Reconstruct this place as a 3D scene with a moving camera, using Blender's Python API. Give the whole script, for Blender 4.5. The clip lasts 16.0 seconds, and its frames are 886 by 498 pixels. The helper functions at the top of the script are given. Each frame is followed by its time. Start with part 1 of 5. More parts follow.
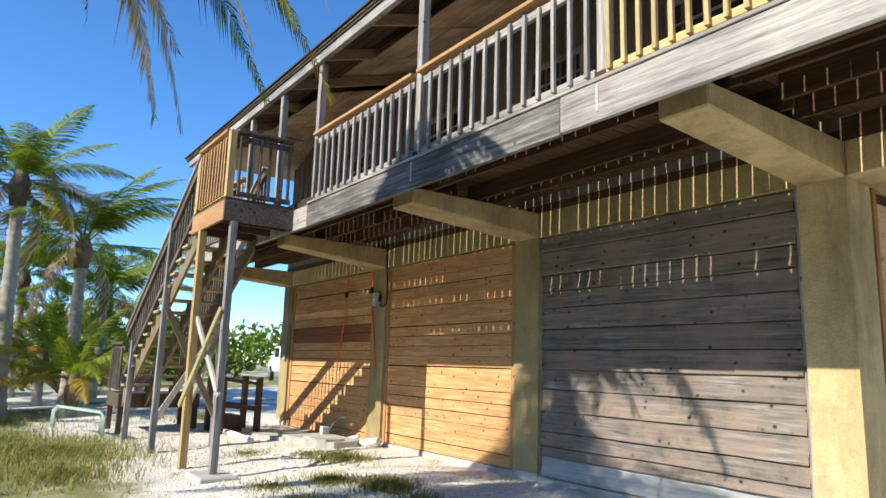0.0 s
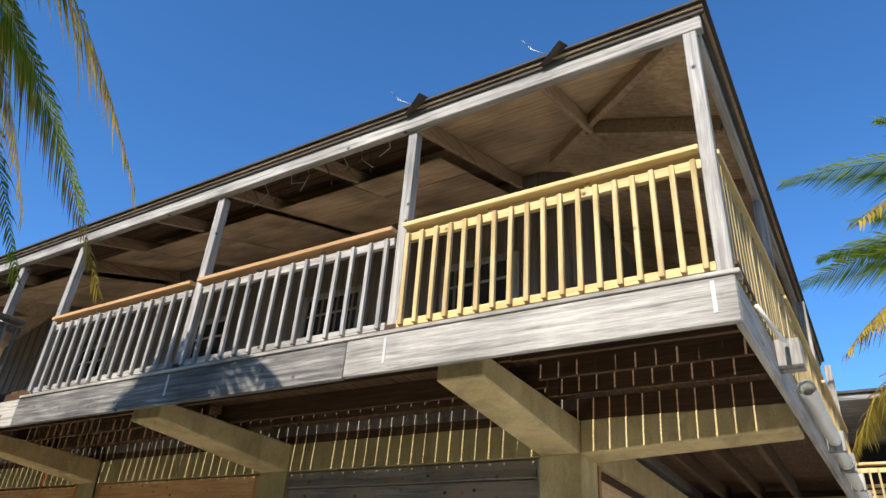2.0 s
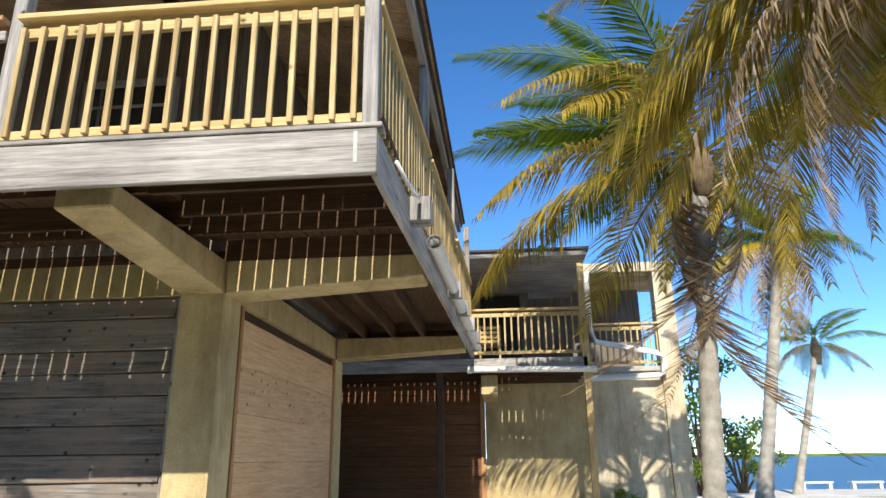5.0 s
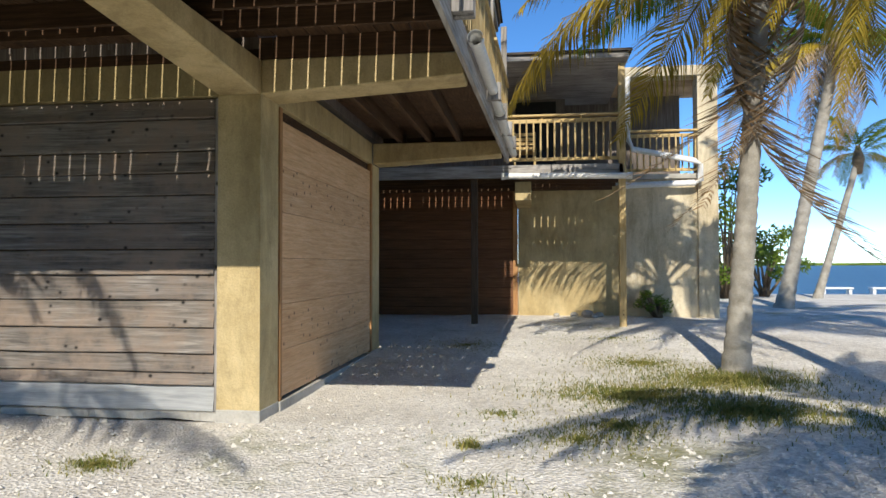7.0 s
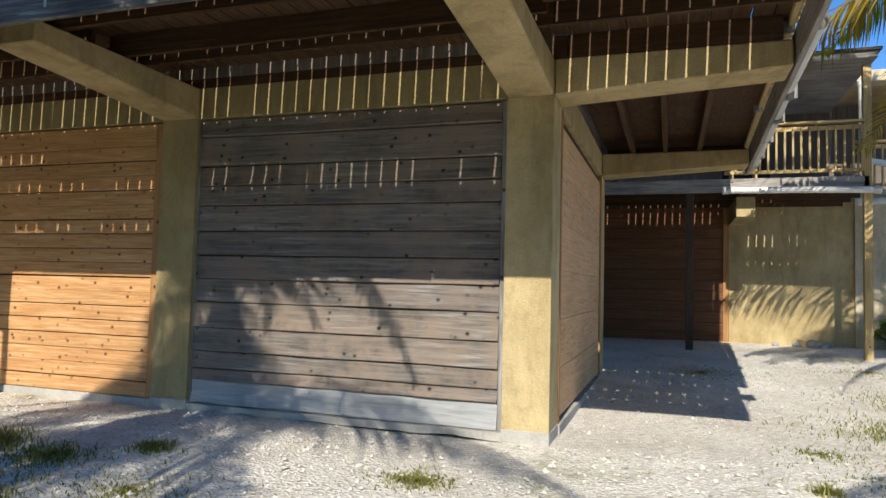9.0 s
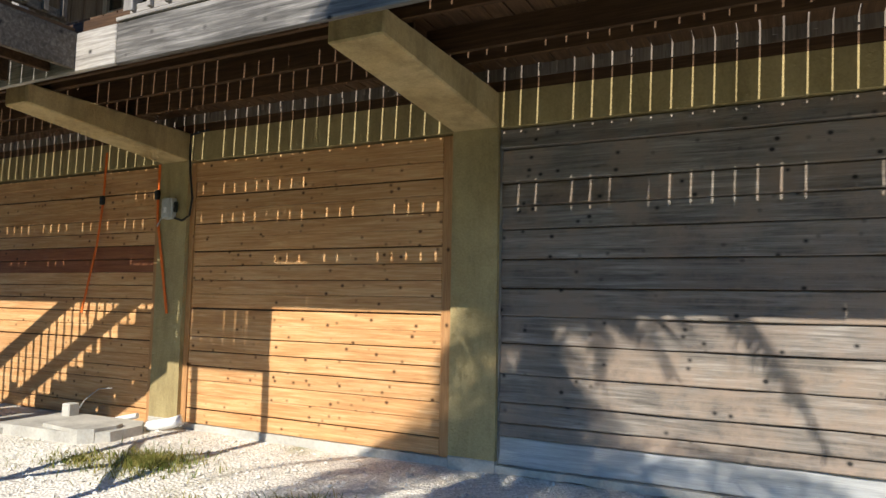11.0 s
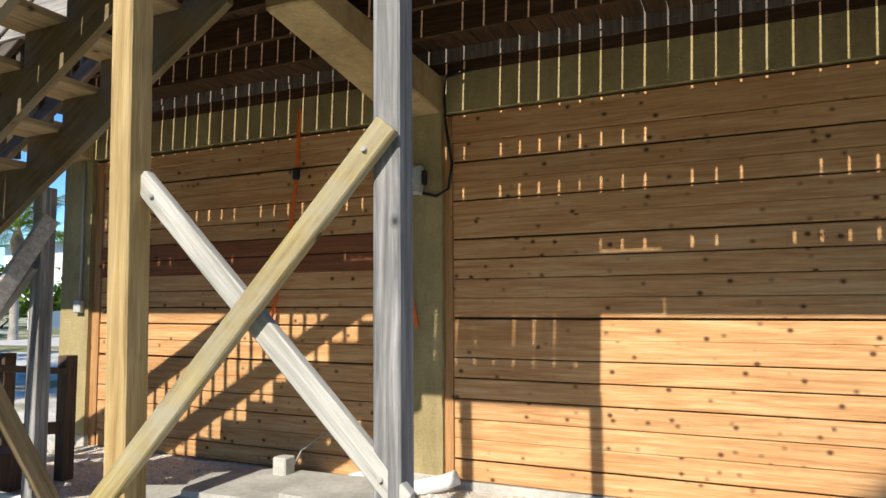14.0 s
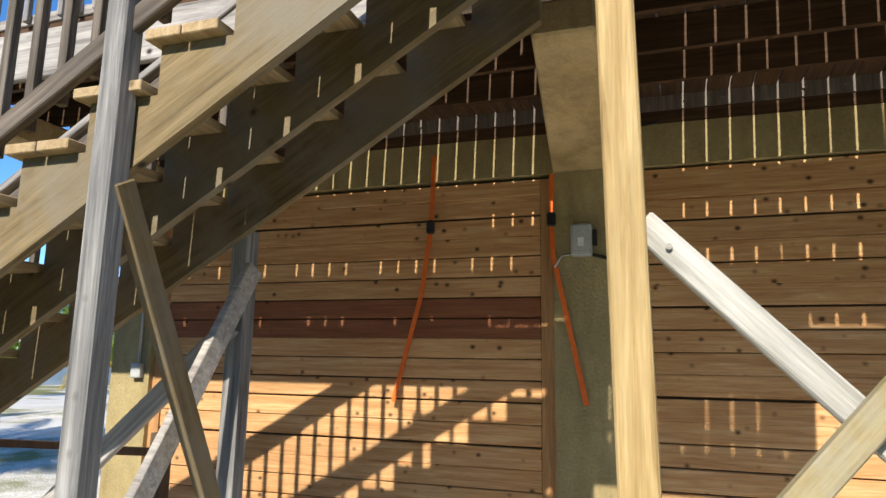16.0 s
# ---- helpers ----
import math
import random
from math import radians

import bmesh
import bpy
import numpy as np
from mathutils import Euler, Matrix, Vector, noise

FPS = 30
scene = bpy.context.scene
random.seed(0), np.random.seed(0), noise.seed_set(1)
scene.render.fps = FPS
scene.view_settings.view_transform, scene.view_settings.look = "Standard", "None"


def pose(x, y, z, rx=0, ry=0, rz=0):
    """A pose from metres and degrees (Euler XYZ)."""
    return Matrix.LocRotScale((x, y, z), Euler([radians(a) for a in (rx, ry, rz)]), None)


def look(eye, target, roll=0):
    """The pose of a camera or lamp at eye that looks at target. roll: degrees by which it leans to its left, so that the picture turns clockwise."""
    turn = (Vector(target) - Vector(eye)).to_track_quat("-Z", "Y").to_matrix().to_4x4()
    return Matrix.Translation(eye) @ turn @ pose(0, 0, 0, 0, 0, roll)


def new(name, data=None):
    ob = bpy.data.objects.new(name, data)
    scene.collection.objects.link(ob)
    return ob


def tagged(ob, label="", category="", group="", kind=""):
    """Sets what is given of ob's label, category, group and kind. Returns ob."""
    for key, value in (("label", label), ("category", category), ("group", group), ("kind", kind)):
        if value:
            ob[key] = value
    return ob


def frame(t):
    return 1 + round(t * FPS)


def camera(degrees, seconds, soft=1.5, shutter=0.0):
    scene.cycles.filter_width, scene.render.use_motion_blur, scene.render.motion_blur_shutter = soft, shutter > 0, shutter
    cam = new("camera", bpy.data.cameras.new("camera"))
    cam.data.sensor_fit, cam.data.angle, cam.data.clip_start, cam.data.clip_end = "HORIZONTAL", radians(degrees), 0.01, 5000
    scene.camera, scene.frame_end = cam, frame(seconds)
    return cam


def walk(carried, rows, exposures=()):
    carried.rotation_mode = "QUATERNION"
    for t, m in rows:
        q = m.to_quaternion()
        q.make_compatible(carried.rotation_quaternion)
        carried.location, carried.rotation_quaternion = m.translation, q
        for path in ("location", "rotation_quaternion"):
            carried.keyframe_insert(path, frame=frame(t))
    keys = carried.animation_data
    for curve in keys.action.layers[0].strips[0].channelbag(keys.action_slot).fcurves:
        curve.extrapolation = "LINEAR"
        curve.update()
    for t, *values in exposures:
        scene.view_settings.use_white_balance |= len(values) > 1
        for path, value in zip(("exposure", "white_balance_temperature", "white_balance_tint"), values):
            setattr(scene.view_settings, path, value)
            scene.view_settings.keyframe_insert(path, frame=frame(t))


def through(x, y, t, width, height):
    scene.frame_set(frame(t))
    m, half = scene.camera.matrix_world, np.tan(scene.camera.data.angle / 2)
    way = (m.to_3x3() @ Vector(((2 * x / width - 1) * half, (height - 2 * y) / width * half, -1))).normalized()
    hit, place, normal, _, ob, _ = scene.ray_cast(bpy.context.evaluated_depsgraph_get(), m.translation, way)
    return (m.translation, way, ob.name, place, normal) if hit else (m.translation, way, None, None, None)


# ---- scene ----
cam = camera(66.5, 16.0)

PATH = [
    (0, (2.343, -5.42, 1.257), (0.73, -4.289, 1.602), 1.8),
    (0.5, (2.272, -5.547, 1.291), (0.806, -4.313, 1.862), 4.4),
    (1, (2.201, -5.607, 1.362), (0.897, -4.267, 2.072), 3.4),
    (1.5, (2.156, -5.656, 1.4), (1.087, -4.181, 2.226), 3.6),
    (2, (2.164, -5.669, 1.425), (1.2, -4.211, 2.397), 4.4),
    (2.5, (2.149, -5.701, 1.436), (1.362, -4.19, 2.483), 2.8),
    (3, (2.174, -5.651, 1.457), (1.638, -4.038, 2.511), 0.1),
    (3.5, (2.205, -5.639, 1.432), (1.814, -3.978, 2.474), -1.0),
    (4, (2.269, -5.645, 1.44), (1.866, -3.983, 2.476), -0.8),
    (4.5, (2.317, -5.55, 1.439), (1.997, -3.759, 2.269), -0.0),
    (5, (2.368, -5.473, 1.418), (2.204, -3.571, 2.013), -0.7),
    (5.2, (2.383, -5.542, 1.367), (2.242, -3.617, 1.892), -1.6),
    (7.3, (2.225, -5.44, 1.348), (1.954, -3.459, 1.381), -0.0),
    (7.5, (2.137, -5.456, 1.352), (1.886, -3.473, 1.404), -0.5),
    (8, (1.838, -5.364, 1.315), (1.584, -3.381, 1.397), 0.1),
    (8.5, (1.379, -5.336, 1.284), (0.92, -3.395, 1.423), 2.6),
    (9, (0.893, -5.327, 1.261), (0.254, -3.435, 1.368), 1.4),
    (9.5, (0.314, -5.323, 1.25), (-0.451, -3.477, 1.348), -0.6),
    (10, (-0.232, -5.246, 1.297), (-1.007, -3.404, 1.37), -0.5),
    (10.2, (-0.425, -5.181, 1.319), (-1.279, -3.377, 1.428), -1.1),
    (12.3, (-2.905, -4.867, 1.383), (-3.816, -3.095, 1.562), 2.0),
    (12.5, (-3.096, -4.81, 1.387), (-4.005, -3.037, 1.563), 1.7),
    (13, (-3.648, -4.743, 1.383), (-4.524, -2.952, 1.543), -0.9),
    (13.5, (-4.219, -4.632, 1.366), (-5.154, -2.877, 1.578), 1.3),
    (14, (-4.822, -4.542, 1.374), (-5.655, -2.731, 1.534), -0.3),
    (14.5, (-5.304, -4.506, 1.381), (-6.14, -2.705, 1.623), 0.1),
    (15, (-5.733, -4.551, 1.404), (-6.381, -2.673, 1.637), 0.5),
    (15.5, (-6.156, -4.573, 1.416), (-6.728, -2.676, 1.692), 0.9),
    (16, (-6.566, -4.631, 1.435), (-7.201, -2.766, 1.778), 1.0),
]
EXPOSURES = [(0, 0.65), (5.0, 0.52), (7.3, 0.08), (8.5, 0.1), (10.2, 0.5), (12.3, 0.52), (14.0, 0.42), (15.0, 0.42), (16.0, 0.55)]
walk(cam, [(t, look(eye, target, roll)) for t, eye, target, roll in PATH], EXPOSURES)

# ---- world, sun, exposure ----
SUN = Vector((-0.025, 1.0, -0.745)).normalized()
sun = new("sun", bpy.data.lights.new("sun", "SUN"))
sun.data.energy, sun.data.angle, sun.data.color = 5.0, radians(0.5), (1.0, 0.925, 0.8)
sun.matrix_world = Matrix.Translation((0, -20, 30)) @ SUN.to_track_quat("-Z", "Y").to_matrix().to_4x4()
world = bpy.data.worlds.new("sky")
scene.world = world
world.use_nodes = True
wn = world.node_tree
sky = wn.nodes.new("ShaderNodeTexSky")
sky.sky_type, sky.sun_disc = "NISHITA", False
sky.sun_elevation, sky.sun_rotation = radians(36.7), radians(180)
sky.altitude, sky.air_density, sky.dust_density, sky.ozone_density = 0, 0.6, 0.0, 3.0
rich = wn.nodes.new("ShaderNodeHueSaturation")
rich.inputs["Saturation"].default_value = 1.2
wn.links.new(sky.outputs[0], rich.inputs["Color"])
wn.links.new(rich.outputs[0], wn.nodes["Background"].inputs[0])
wn.nodes["Background"].inputs[1].default_value = 0.2

# ---- materials ----
def nodes(name, rough=0.75, metal=0.0):
    m = bpy.data.materials.new(name)
    m.use_nodes = True
    t = m.node_tree
    b = t.nodes["Principled BSDF"]
    b.inputs["Roughness"].default_value, b.inputs["Metallic"].default_value = rough, metal
    b.inputs["Specular IOR Level"].default_value = 0.3
    return m, t, b


def add(t, kind, ins=(), **props):
    n = t.nodes.new(kind)
    for k, v in props.items():
        setattr(n, k, v)
    for i, v in ins:
        if hasattr(v, "is_output"):
            t.links.new(v, n.inputs[i])
        else:
            n.inputs[i].default_value = v
    return n


def coords(t, scale, jitter=True):
    c = add(t, "ShaderNodeTexCoord").outputs["Object"]
    if jitter:
        r = add(t, "ShaderNodeObjectInfo").outputs["Random"]
        v = add(t, "ShaderNodeVectorMath", [(0, (37.0, 23.0, 11.0)), (3, r)], operation="SCALE")
        c = add(t, "ShaderNodeVectorMath", [(0, c), (1, v.outputs[0])]).outputs[0]
    return add(t, "ShaderNodeMapping", [(0, c), (3, scale)]).outputs[0], c


def ramp(t, fac, stops):
    n = add(t, "ShaderNodeValToRGB", [(0, fac)])
    e = n.color_ramp.elements
    while len(e) < len(stops):
        e.new(0.5)
    for el, (p, c) in zip(e, stops):
        el.position, el.color = p, (*c, 1)
    return n.outputs[0]


def mix(t, fac, a, b, blend="MIX"):
    n = add(t, "ShaderNodeMix", data_type="RGBA", blend_type=blend)
    for i, v in ((0, fac), (6, a), (7, b)):
        if hasattr(v, "is_output"):
            t.links.new(v, n.inputs[i])
        else:
            n.inputs[i].default_value = v if i == 0 else (*v, 1)
    return n.outputs[2]


def relief(t, b, height, strength=0.4, distance=0.01):
    n = add(t, "ShaderNodeBump", [("Strength", strength), ("Distance", distance), ("Height", height)])
    t.links.new(n.outputs[0], b.inputs["Normal"])


def wood(name, dark, mid, light, axis, knots=0.0, grey=None, vary=0.25, rough=0.75, stain=0.25):
    """Boards with grain along one axis, soft stains, board to board variation and knots."""
    m, t, b = nodes(name, rough)
    s = [22.0, 22.0, 22.0]
    s["xyz".index(axis)] = 1.1
    v, c = coords(t, s)
    warp = add(t, "ShaderNodeTexNoise", [("Vector", v), ("Scale", 1.6), ("Detail", 6.0), ("Roughness", 0.65), ("Distortion", 0.6)]).outputs[0]
    col = ramp(t, warp, [(0.28, dark), (0.5, mid), (0.72, light)])
    fine = add(t, "ShaderNodeTexNoise", [("Vector", v), ("Scale", 7.0), ("Detail", 4.0)]).outputs[0]
    col = mix(t, 0.35, col, ramp(t, fine, [(0.3, (0.55, 0.55, 0.55)), (0.7, (1.15, 1.12, 1.1))]), "MULTIPLY")
    big = add(t, "ShaderNodeTexNoise", [("Vector", c), ("Scale", 1.3), ("Detail", 5.0)]).outputs[0]
    col = mix(t, stain, col, ramp(t, big, [(0.35, (0.45, 0.43, 0.42)), (0.6, (1.1, 1.08, 1.05))]), "MULTIPLY")
    if grey:
        weather = add(t, "ShaderNodeTexNoise", [("Vector", c), ("Scale", 2.1), ("Detail", 8.0), ("Roughness", 0.7)]).outputs[0]
        f = ramp(t, weather, [(0.42, (0, 0, 0)), (0.62, (1, 1, 1))])
        col = mix(t, f, col, grey)
    rnd = add(t, "ShaderNodeObjectInfo").outputs["Random"]
    col = mix(t, vary, col, ramp(t, rnd, [(0.0, (0.5, 0.46, 0.44)), (0.35, (0.95, 0.95, 0.95)), (0.7, (1.15, 1.1, 1.0)), (1.0, (0.8, 0.72, 0.62))]), "MULTIPLY")
    h = fine
    if knots:
        ks = [10.0, 10.0, 10.0]
        ks["xyz".index(axis)] = 8.5
        kv = add(t, "ShaderNodeMapping", [(0, c), (3, ks)]).outputs[0]
        d = add(t, "ShaderNodeTexVoronoi", [("Vector", kv), ("Scale", 1.0), ("Randomness", 1.0)])
        pick = add(t, "ShaderNodeMath", [(0, add(t, "ShaderNodeSeparateColor", [(0, d.outputs["Color"])]).outputs[0]), (1, knots)], operation="LESS_THAN").outputs[0]
        near = ramp(t, d.outputs["Distance"], [(0.09, (1, 1, 1)), (0.14, (0.5, 0.5, 0.5)), (0.24, (0, 0, 0))])
        k = mix(t, 1.0, near, mix(t, pick, (0, 0, 0), (1, 1, 1)), "MULTIPLY")
        col = mix(t, k, col, tuple(0.24 * q for q in dark))
    t.links.new(col, b.inputs["Base Color"])
    relief(t, b, h, 0.5, 0.004)
    return m


def plain(name, a, bcol, scale=4.0, rough=0.7, metal=0.0, bump=0.2, dist=0.004, vary=0.0, fine=None, stain=0.0):
    m, t, b = nodes(name, rough, metal)
    v, c = coords(t, (1, 1, 1))
    n = add(t, "ShaderNodeTexNoise", [("Vector", c), ("Scale", scale), ("Detail", 7.0), ("Roughness", 0.65)]).outputs[0]
    col = ramp(t, n, [(0.3, a), (0.7, bcol)])
    f = add(t, "ShaderNodeTexNoise", [("Vector", c), ("Scale", fine or scale * 14), ("Detail", 4.0)]).outputs[0]
    col = mix(t, 0.3, col, ramp(t, f, [(0.3, (0.6, 0.6, 0.6)), (0.7, (1.15, 1.15, 1.15))]), "MULTIPLY")
    if stain:
        sv = add(t, "ShaderNodeMapping", [(0, c), (3, (2.6, 2.6, 0.7))]).outputs[0]
        sn = add(t, "ShaderNodeTexNoise", [("Vector", sv), ("Scale", 1.4), ("Detail", 9.0), ("Roughness", 0.72), ("Distortion", 0.4)]).outputs[0]
        col = mix(t, stain, col, ramp(t, sn, [(0.36, (0.3, 0.27, 0.2)), (0.5, (0.85, 0.84, 0.8)), (0.62, (1.12, 1.1, 1.06))]), "MULTIPLY")
        blot = add(t, "ShaderNodeTexNoise", [("Vector", c), ("Scale", 6.5), ("Detail", 6.0), ("Roughness", 0.7)]).outputs[0]
        col = mix(t, stain * 0.6, col, ramp(t, blot, [(0.34, (0.5, 0.45, 0.38)), (0.46, (1, 1, 1))]), "MULTIPLY")
    if vary:
        rnd = add(t, "ShaderNodeNewGeometry").outputs["Random Per Island"]
        col = mix(t, vary, col, ramp(t, rnd, [(0, (0.5, 0.5, 0.5)), (0.5, (1, 1, 1)), (1, (1.25, 1.2, 1.1))]), "MULTIPLY")
    t.links.new(col, b.inputs["Base Color"])
    relief(t, b, f, bump, dist)
    return m


CEDAR = wood("cedar", (0.43, 0.2, 0.075), (0.6, 0.335, 0.145), (0.74, 0.49, 0.26), "x", knots=0.68, vary=0.16, stain=0.12)
CEDAR_V = wood("cedar_upright", (0.33, 0.155, 0.06), (0.45, 0.24, 0.1), (0.55, 0.32, 0.15), "z", knots=0.2, vary=0.2, stain=0.12)
REDWOOD = wood("red_stained_cedar", (0.2, 0.07, 0.03), (0.27, 0.1, 0.045), (0.33, 0.14, 0.06), "x", knots=0.2, stain=0.15)
PINE_Y = wood("raw_pine", (0.56, 0.32, 0.16), (0.71, 0.45, 0.245), (0.8, 0.56, 0.34), "y", knots=0.3, vary=0.2, stain=0.12)
BROWN_PANEL = wood("brown_board", (0.12, 0.055, 0.028), (0.19, 0.09, 0.045), (0.26, 0.13, 0.07), "x", vary=0.3)
GREYBOARD = wood("weathered_grey_board", (0.075, 0.067, 0.06), (0.2, 0.184, 0.168), (0.38, 0.355, 0.33), "x", knots=0.55, grey=(0.25, 0.195, 0.155), vary=0.35, stain=0.6)
PALEBOARD = wood("bleached_board", (0.3, 0.32, 0.33), (0.42, 0.44, 0.45), (0.52, 0.54, 0.55), "x", vary=0.1, stain=0.3)
GREY_X = wood("grey_timber_x", (0.15, 0.14, 0.13), (0.37, 0.355, 0.34), (0.56, 0.54, 0.51), "x", knots=0.2, vary=0.12, stain=0.65)
GREY_DAMP = wood("damp_grey_timber", (0.045, 0.044, 0.042), (0.15, 0.145, 0.14), (0.36, 0.35, 0.34), "x", knots=0.2, vary=0.1, stain=0.85)
GREY_Y = wood("grey_timber_y", (0.2, 0.185, 0.17), (0.37, 0.35, 0.33), (0.52, 0.5, 0.47), "y", knots=0.1, vary=0.12, stain=0.5)
GREY_Z = wood("grey_timber_z", (0.15, 0.14, 0.135), (0.33, 0.32, 0.31), (0.52, 0.505, 0.49), "z", knots=0.2, vary=0.15, stain=0.6)
YELLOW_X = wood("treated_pine_x", (0.48, 0.33, 0.12), (0.63, 0.47, 0.22), (0.72, 0.58, 0.33), "x", knots=0.08, vary=0.12, stain=0.1)
YELLOW_Y = wood("treated_pine_y", (0.48, 0.33, 0.12), (0.63, 0.47, 0.22), (0.72, 0.58, 0.33), "y", knots=0.08, vary=0.12, stain=0.1)
YELLOW_Z = wood("treated_pine_z", (0.34, 0.22, 0.09), (0.56, 0.42, 0.2), (0.68, 0.55, 0.32), "z", knots=0.2, vary=0.12, stain=0.3)
CAP_X = wood("orange_cap_rail", (0.36, 0.19, 0.08), (0.48, 0.28, 0.13), (0.56, 0.36, 0.2), "x", knots=0.1, vary=0.15, stain=0.2)
POST_Y = wood("yellow_pine_post", (0.26, 0.165, 0.06), (0.44, 0.31, 0.135), (0.56, 0.43, 0.22), "z", knots=0.25, vary=0.05, stain=0.35)
POST_G = wood("bleached_grey_post", (0.1, 0.1, 0.1), (0.24, 0.24, 0.24), (0.44, 0.435, 0.43), "z", knots=0.25, vary=0.05, stain=0.7)
OLD_X = wood("dark_old_rail_x", (0.06, 0.05, 0.042), (0.13, 0.11, 0.092), (0.24, 0.21, 0.18), "x", knots=0.15, vary=0.2, stain=0.6)
OLD_Z = wood("dark_old_rail_z", (0.06, 0.05, 0.042), (0.14, 0.12, 0.1), (0.27, 0.24, 0.21), "z", knots=0.15, vary=0.25, stain=0.6)
BRACE_X = wood("yellowed_brace", (0.22, 0.16, 0.06), (0.37, 0.29, 0.12), (0.5, 0.42, 0.21), "x", knots=0.2, vary=0.05, stain=0.35, grey=(0.36, 0.33, 0.25))
PALE_X = wood("bleached_brace", (0.26, 0.25, 0.22), (0.46, 0.45, 0.41), (0.62, 0.6, 0.56), "x", knots=0.1, vary=0.05, stain=0.3)
STAIR_X = wood("stair_timber", (0.11, 0.08, 0.038), (0.2, 0.15, 0.075), (0.3, 0.225, 0.13), "x", knots=0.15, vary=0.2, stain=0.45, grey=(0.21, 0.18, 0.13))
TREAD_Y = wood("tread_timber", (0.3, 0.21, 0.11), (0.46, 0.34, 0.19), (0.56, 0.44, 0.28), "y", knots=0.1, vary=0.25, stain=0.2)
# brown darkened further, putting the shade under the balcony into the colour
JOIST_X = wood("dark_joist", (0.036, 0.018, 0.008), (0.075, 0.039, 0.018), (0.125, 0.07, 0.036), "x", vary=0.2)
# dark brown as seen from below, under-deck shade included in the colour
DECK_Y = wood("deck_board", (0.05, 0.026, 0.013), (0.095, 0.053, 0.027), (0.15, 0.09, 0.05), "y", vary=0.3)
DARK_Z = wood("dark_post", (0.06, 0.04, 0.03), (0.1, 0.07, 0.05), (0.15, 0.11, 0.08), "z")
PLY = wood("plywood_soffit", (0.34, 0.215, 0.115), (0.55, 0.4, 0.255), (0.68, 0.55, 0.39), "x", vary=0.3, stain=0.8, rough=0.85)
RAFTER = wood("rafter", (0.22, 0.145, 0.085), (0.37, 0.265, 0.17), (0.48, 0.365, 0.25), "y", vary=0.2)
SIDING = wood("grey_siding", (0.12, 0.1, 0.085), (0.2, 0.17, 0.15), (0.28, 0.25, 0.22), "z", vary=0.2, stain=0.4)
STUCCO = plain("ochre_painted_concrete", (0.42, 0.32, 0.155), (0.62, 0.505, 0.285), 1.6, 0.85, bump=0.6, dist=0.01, fine=55, stain=0.4)
STUCCO_OLD = plain("grey_ochre_concrete", (0.3, 0.235, 0.115), (0.46, 0.375, 0.19), 1.3, 0.88, bump=0.6, dist=0.01, fine=50, stain=0.35)
STUCCO_PALE = plain("cream_stucco", (0.52, 0.43, 0.28), (0.8, 0.72, 0.55), 1.1, 0.85, bump=0.5, dist=0.01, fine=50, stain=0.45)
FOOTING = plain("grey_concrete", (0.32, 0.31, 0.28), (0.55, 0.53, 0.48), 3.0, 0.9, bump=0.6, dist=0.01)
PVC = plain("white_pvc", (0.72, 0.72, 0.7), (0.82, 0.82, 0.8), 2.0, 0.4, bump=0.05)
SHINGLE = plain("dark_shingle_edge", (0.05, 0.04, 0.035), (0.1, 0.085, 0.07), 6.0, 0.9)
BLACK = plain("black_rubber", (0.015, 0.015, 0.015), (0.03, 0.03, 0.03), 9.0, 0.5)
ORANGE = plain("orange_webbing", (0.75, 0.13, 0.02), (0.85, 0.2, 0.03), 30.0, 0.7)
BOXGREY = plain("grey_plastic", (0.4, 0.42, 0.41), (0.5, 0.52, 0.5), 5.0, 0.45)
STEEL = plain("galvanised_steel", (0.4, 0.4, 0.4), (0.6, 0.6, 0.6), 9.0, 0.4, metal=0.9)
GLASSDARK, _t, _b = nodes("window_glass", 0.08)
_b.inputs["Base Color"].default_value = (0.02, 0.025, 0.03, 1)
_b.inputs["Specular IOR Level"].default_value = 0.6
TRUNK = plain("palm_bark", (0.26, 0.24, 0.2), (0.48, 0.45, 0.39), 5.0, 0.9, bump=0.7, dist=0.02)
BARK_DARK = plain("fibrous_bark", (0.12, 0.09, 0.06), (0.27, 0.2, 0.13), 7.0, 0.95, bump=0.8, dist=0.02)


def leaf(name, a, b2, rough=0.45, through=0.35):
    m, t, b = nodes(name, rough)
    rnd = add(t, "ShaderNodeNewGeometry").outputs["Random Per Island"]
    v, c = coords(t, (1, 1, 1))
    n = add(t, "ShaderNodeTexNoise", [("Vector", c), ("Scale", 2.2), ("Detail", 5.0)]).outputs[0]
    f = add(t, "ShaderNodeMath", [(0, rnd), (1, n)], operation="ADD").outputs[0]
    f = add(t, "ShaderNodeMath", [(0, f), (1, 0.5)], operation="MULTIPLY").outputs[0]
    col = ramp(t, f, [(0.25, a), (0.75, b2)])
    t.links.new(col, b.inputs["Base Color"])
    tr = add(t, "ShaderNodeBsdfTranslucent", [(0, col)])
    mx = add(t, "ShaderNodeMixShader", [(0, through), (1, b.outputs[0]), (2, tr.outputs[0])])
    t.links.new(mx.outputs[0], t.nodes["Material Output"].inputs[0])
    return m


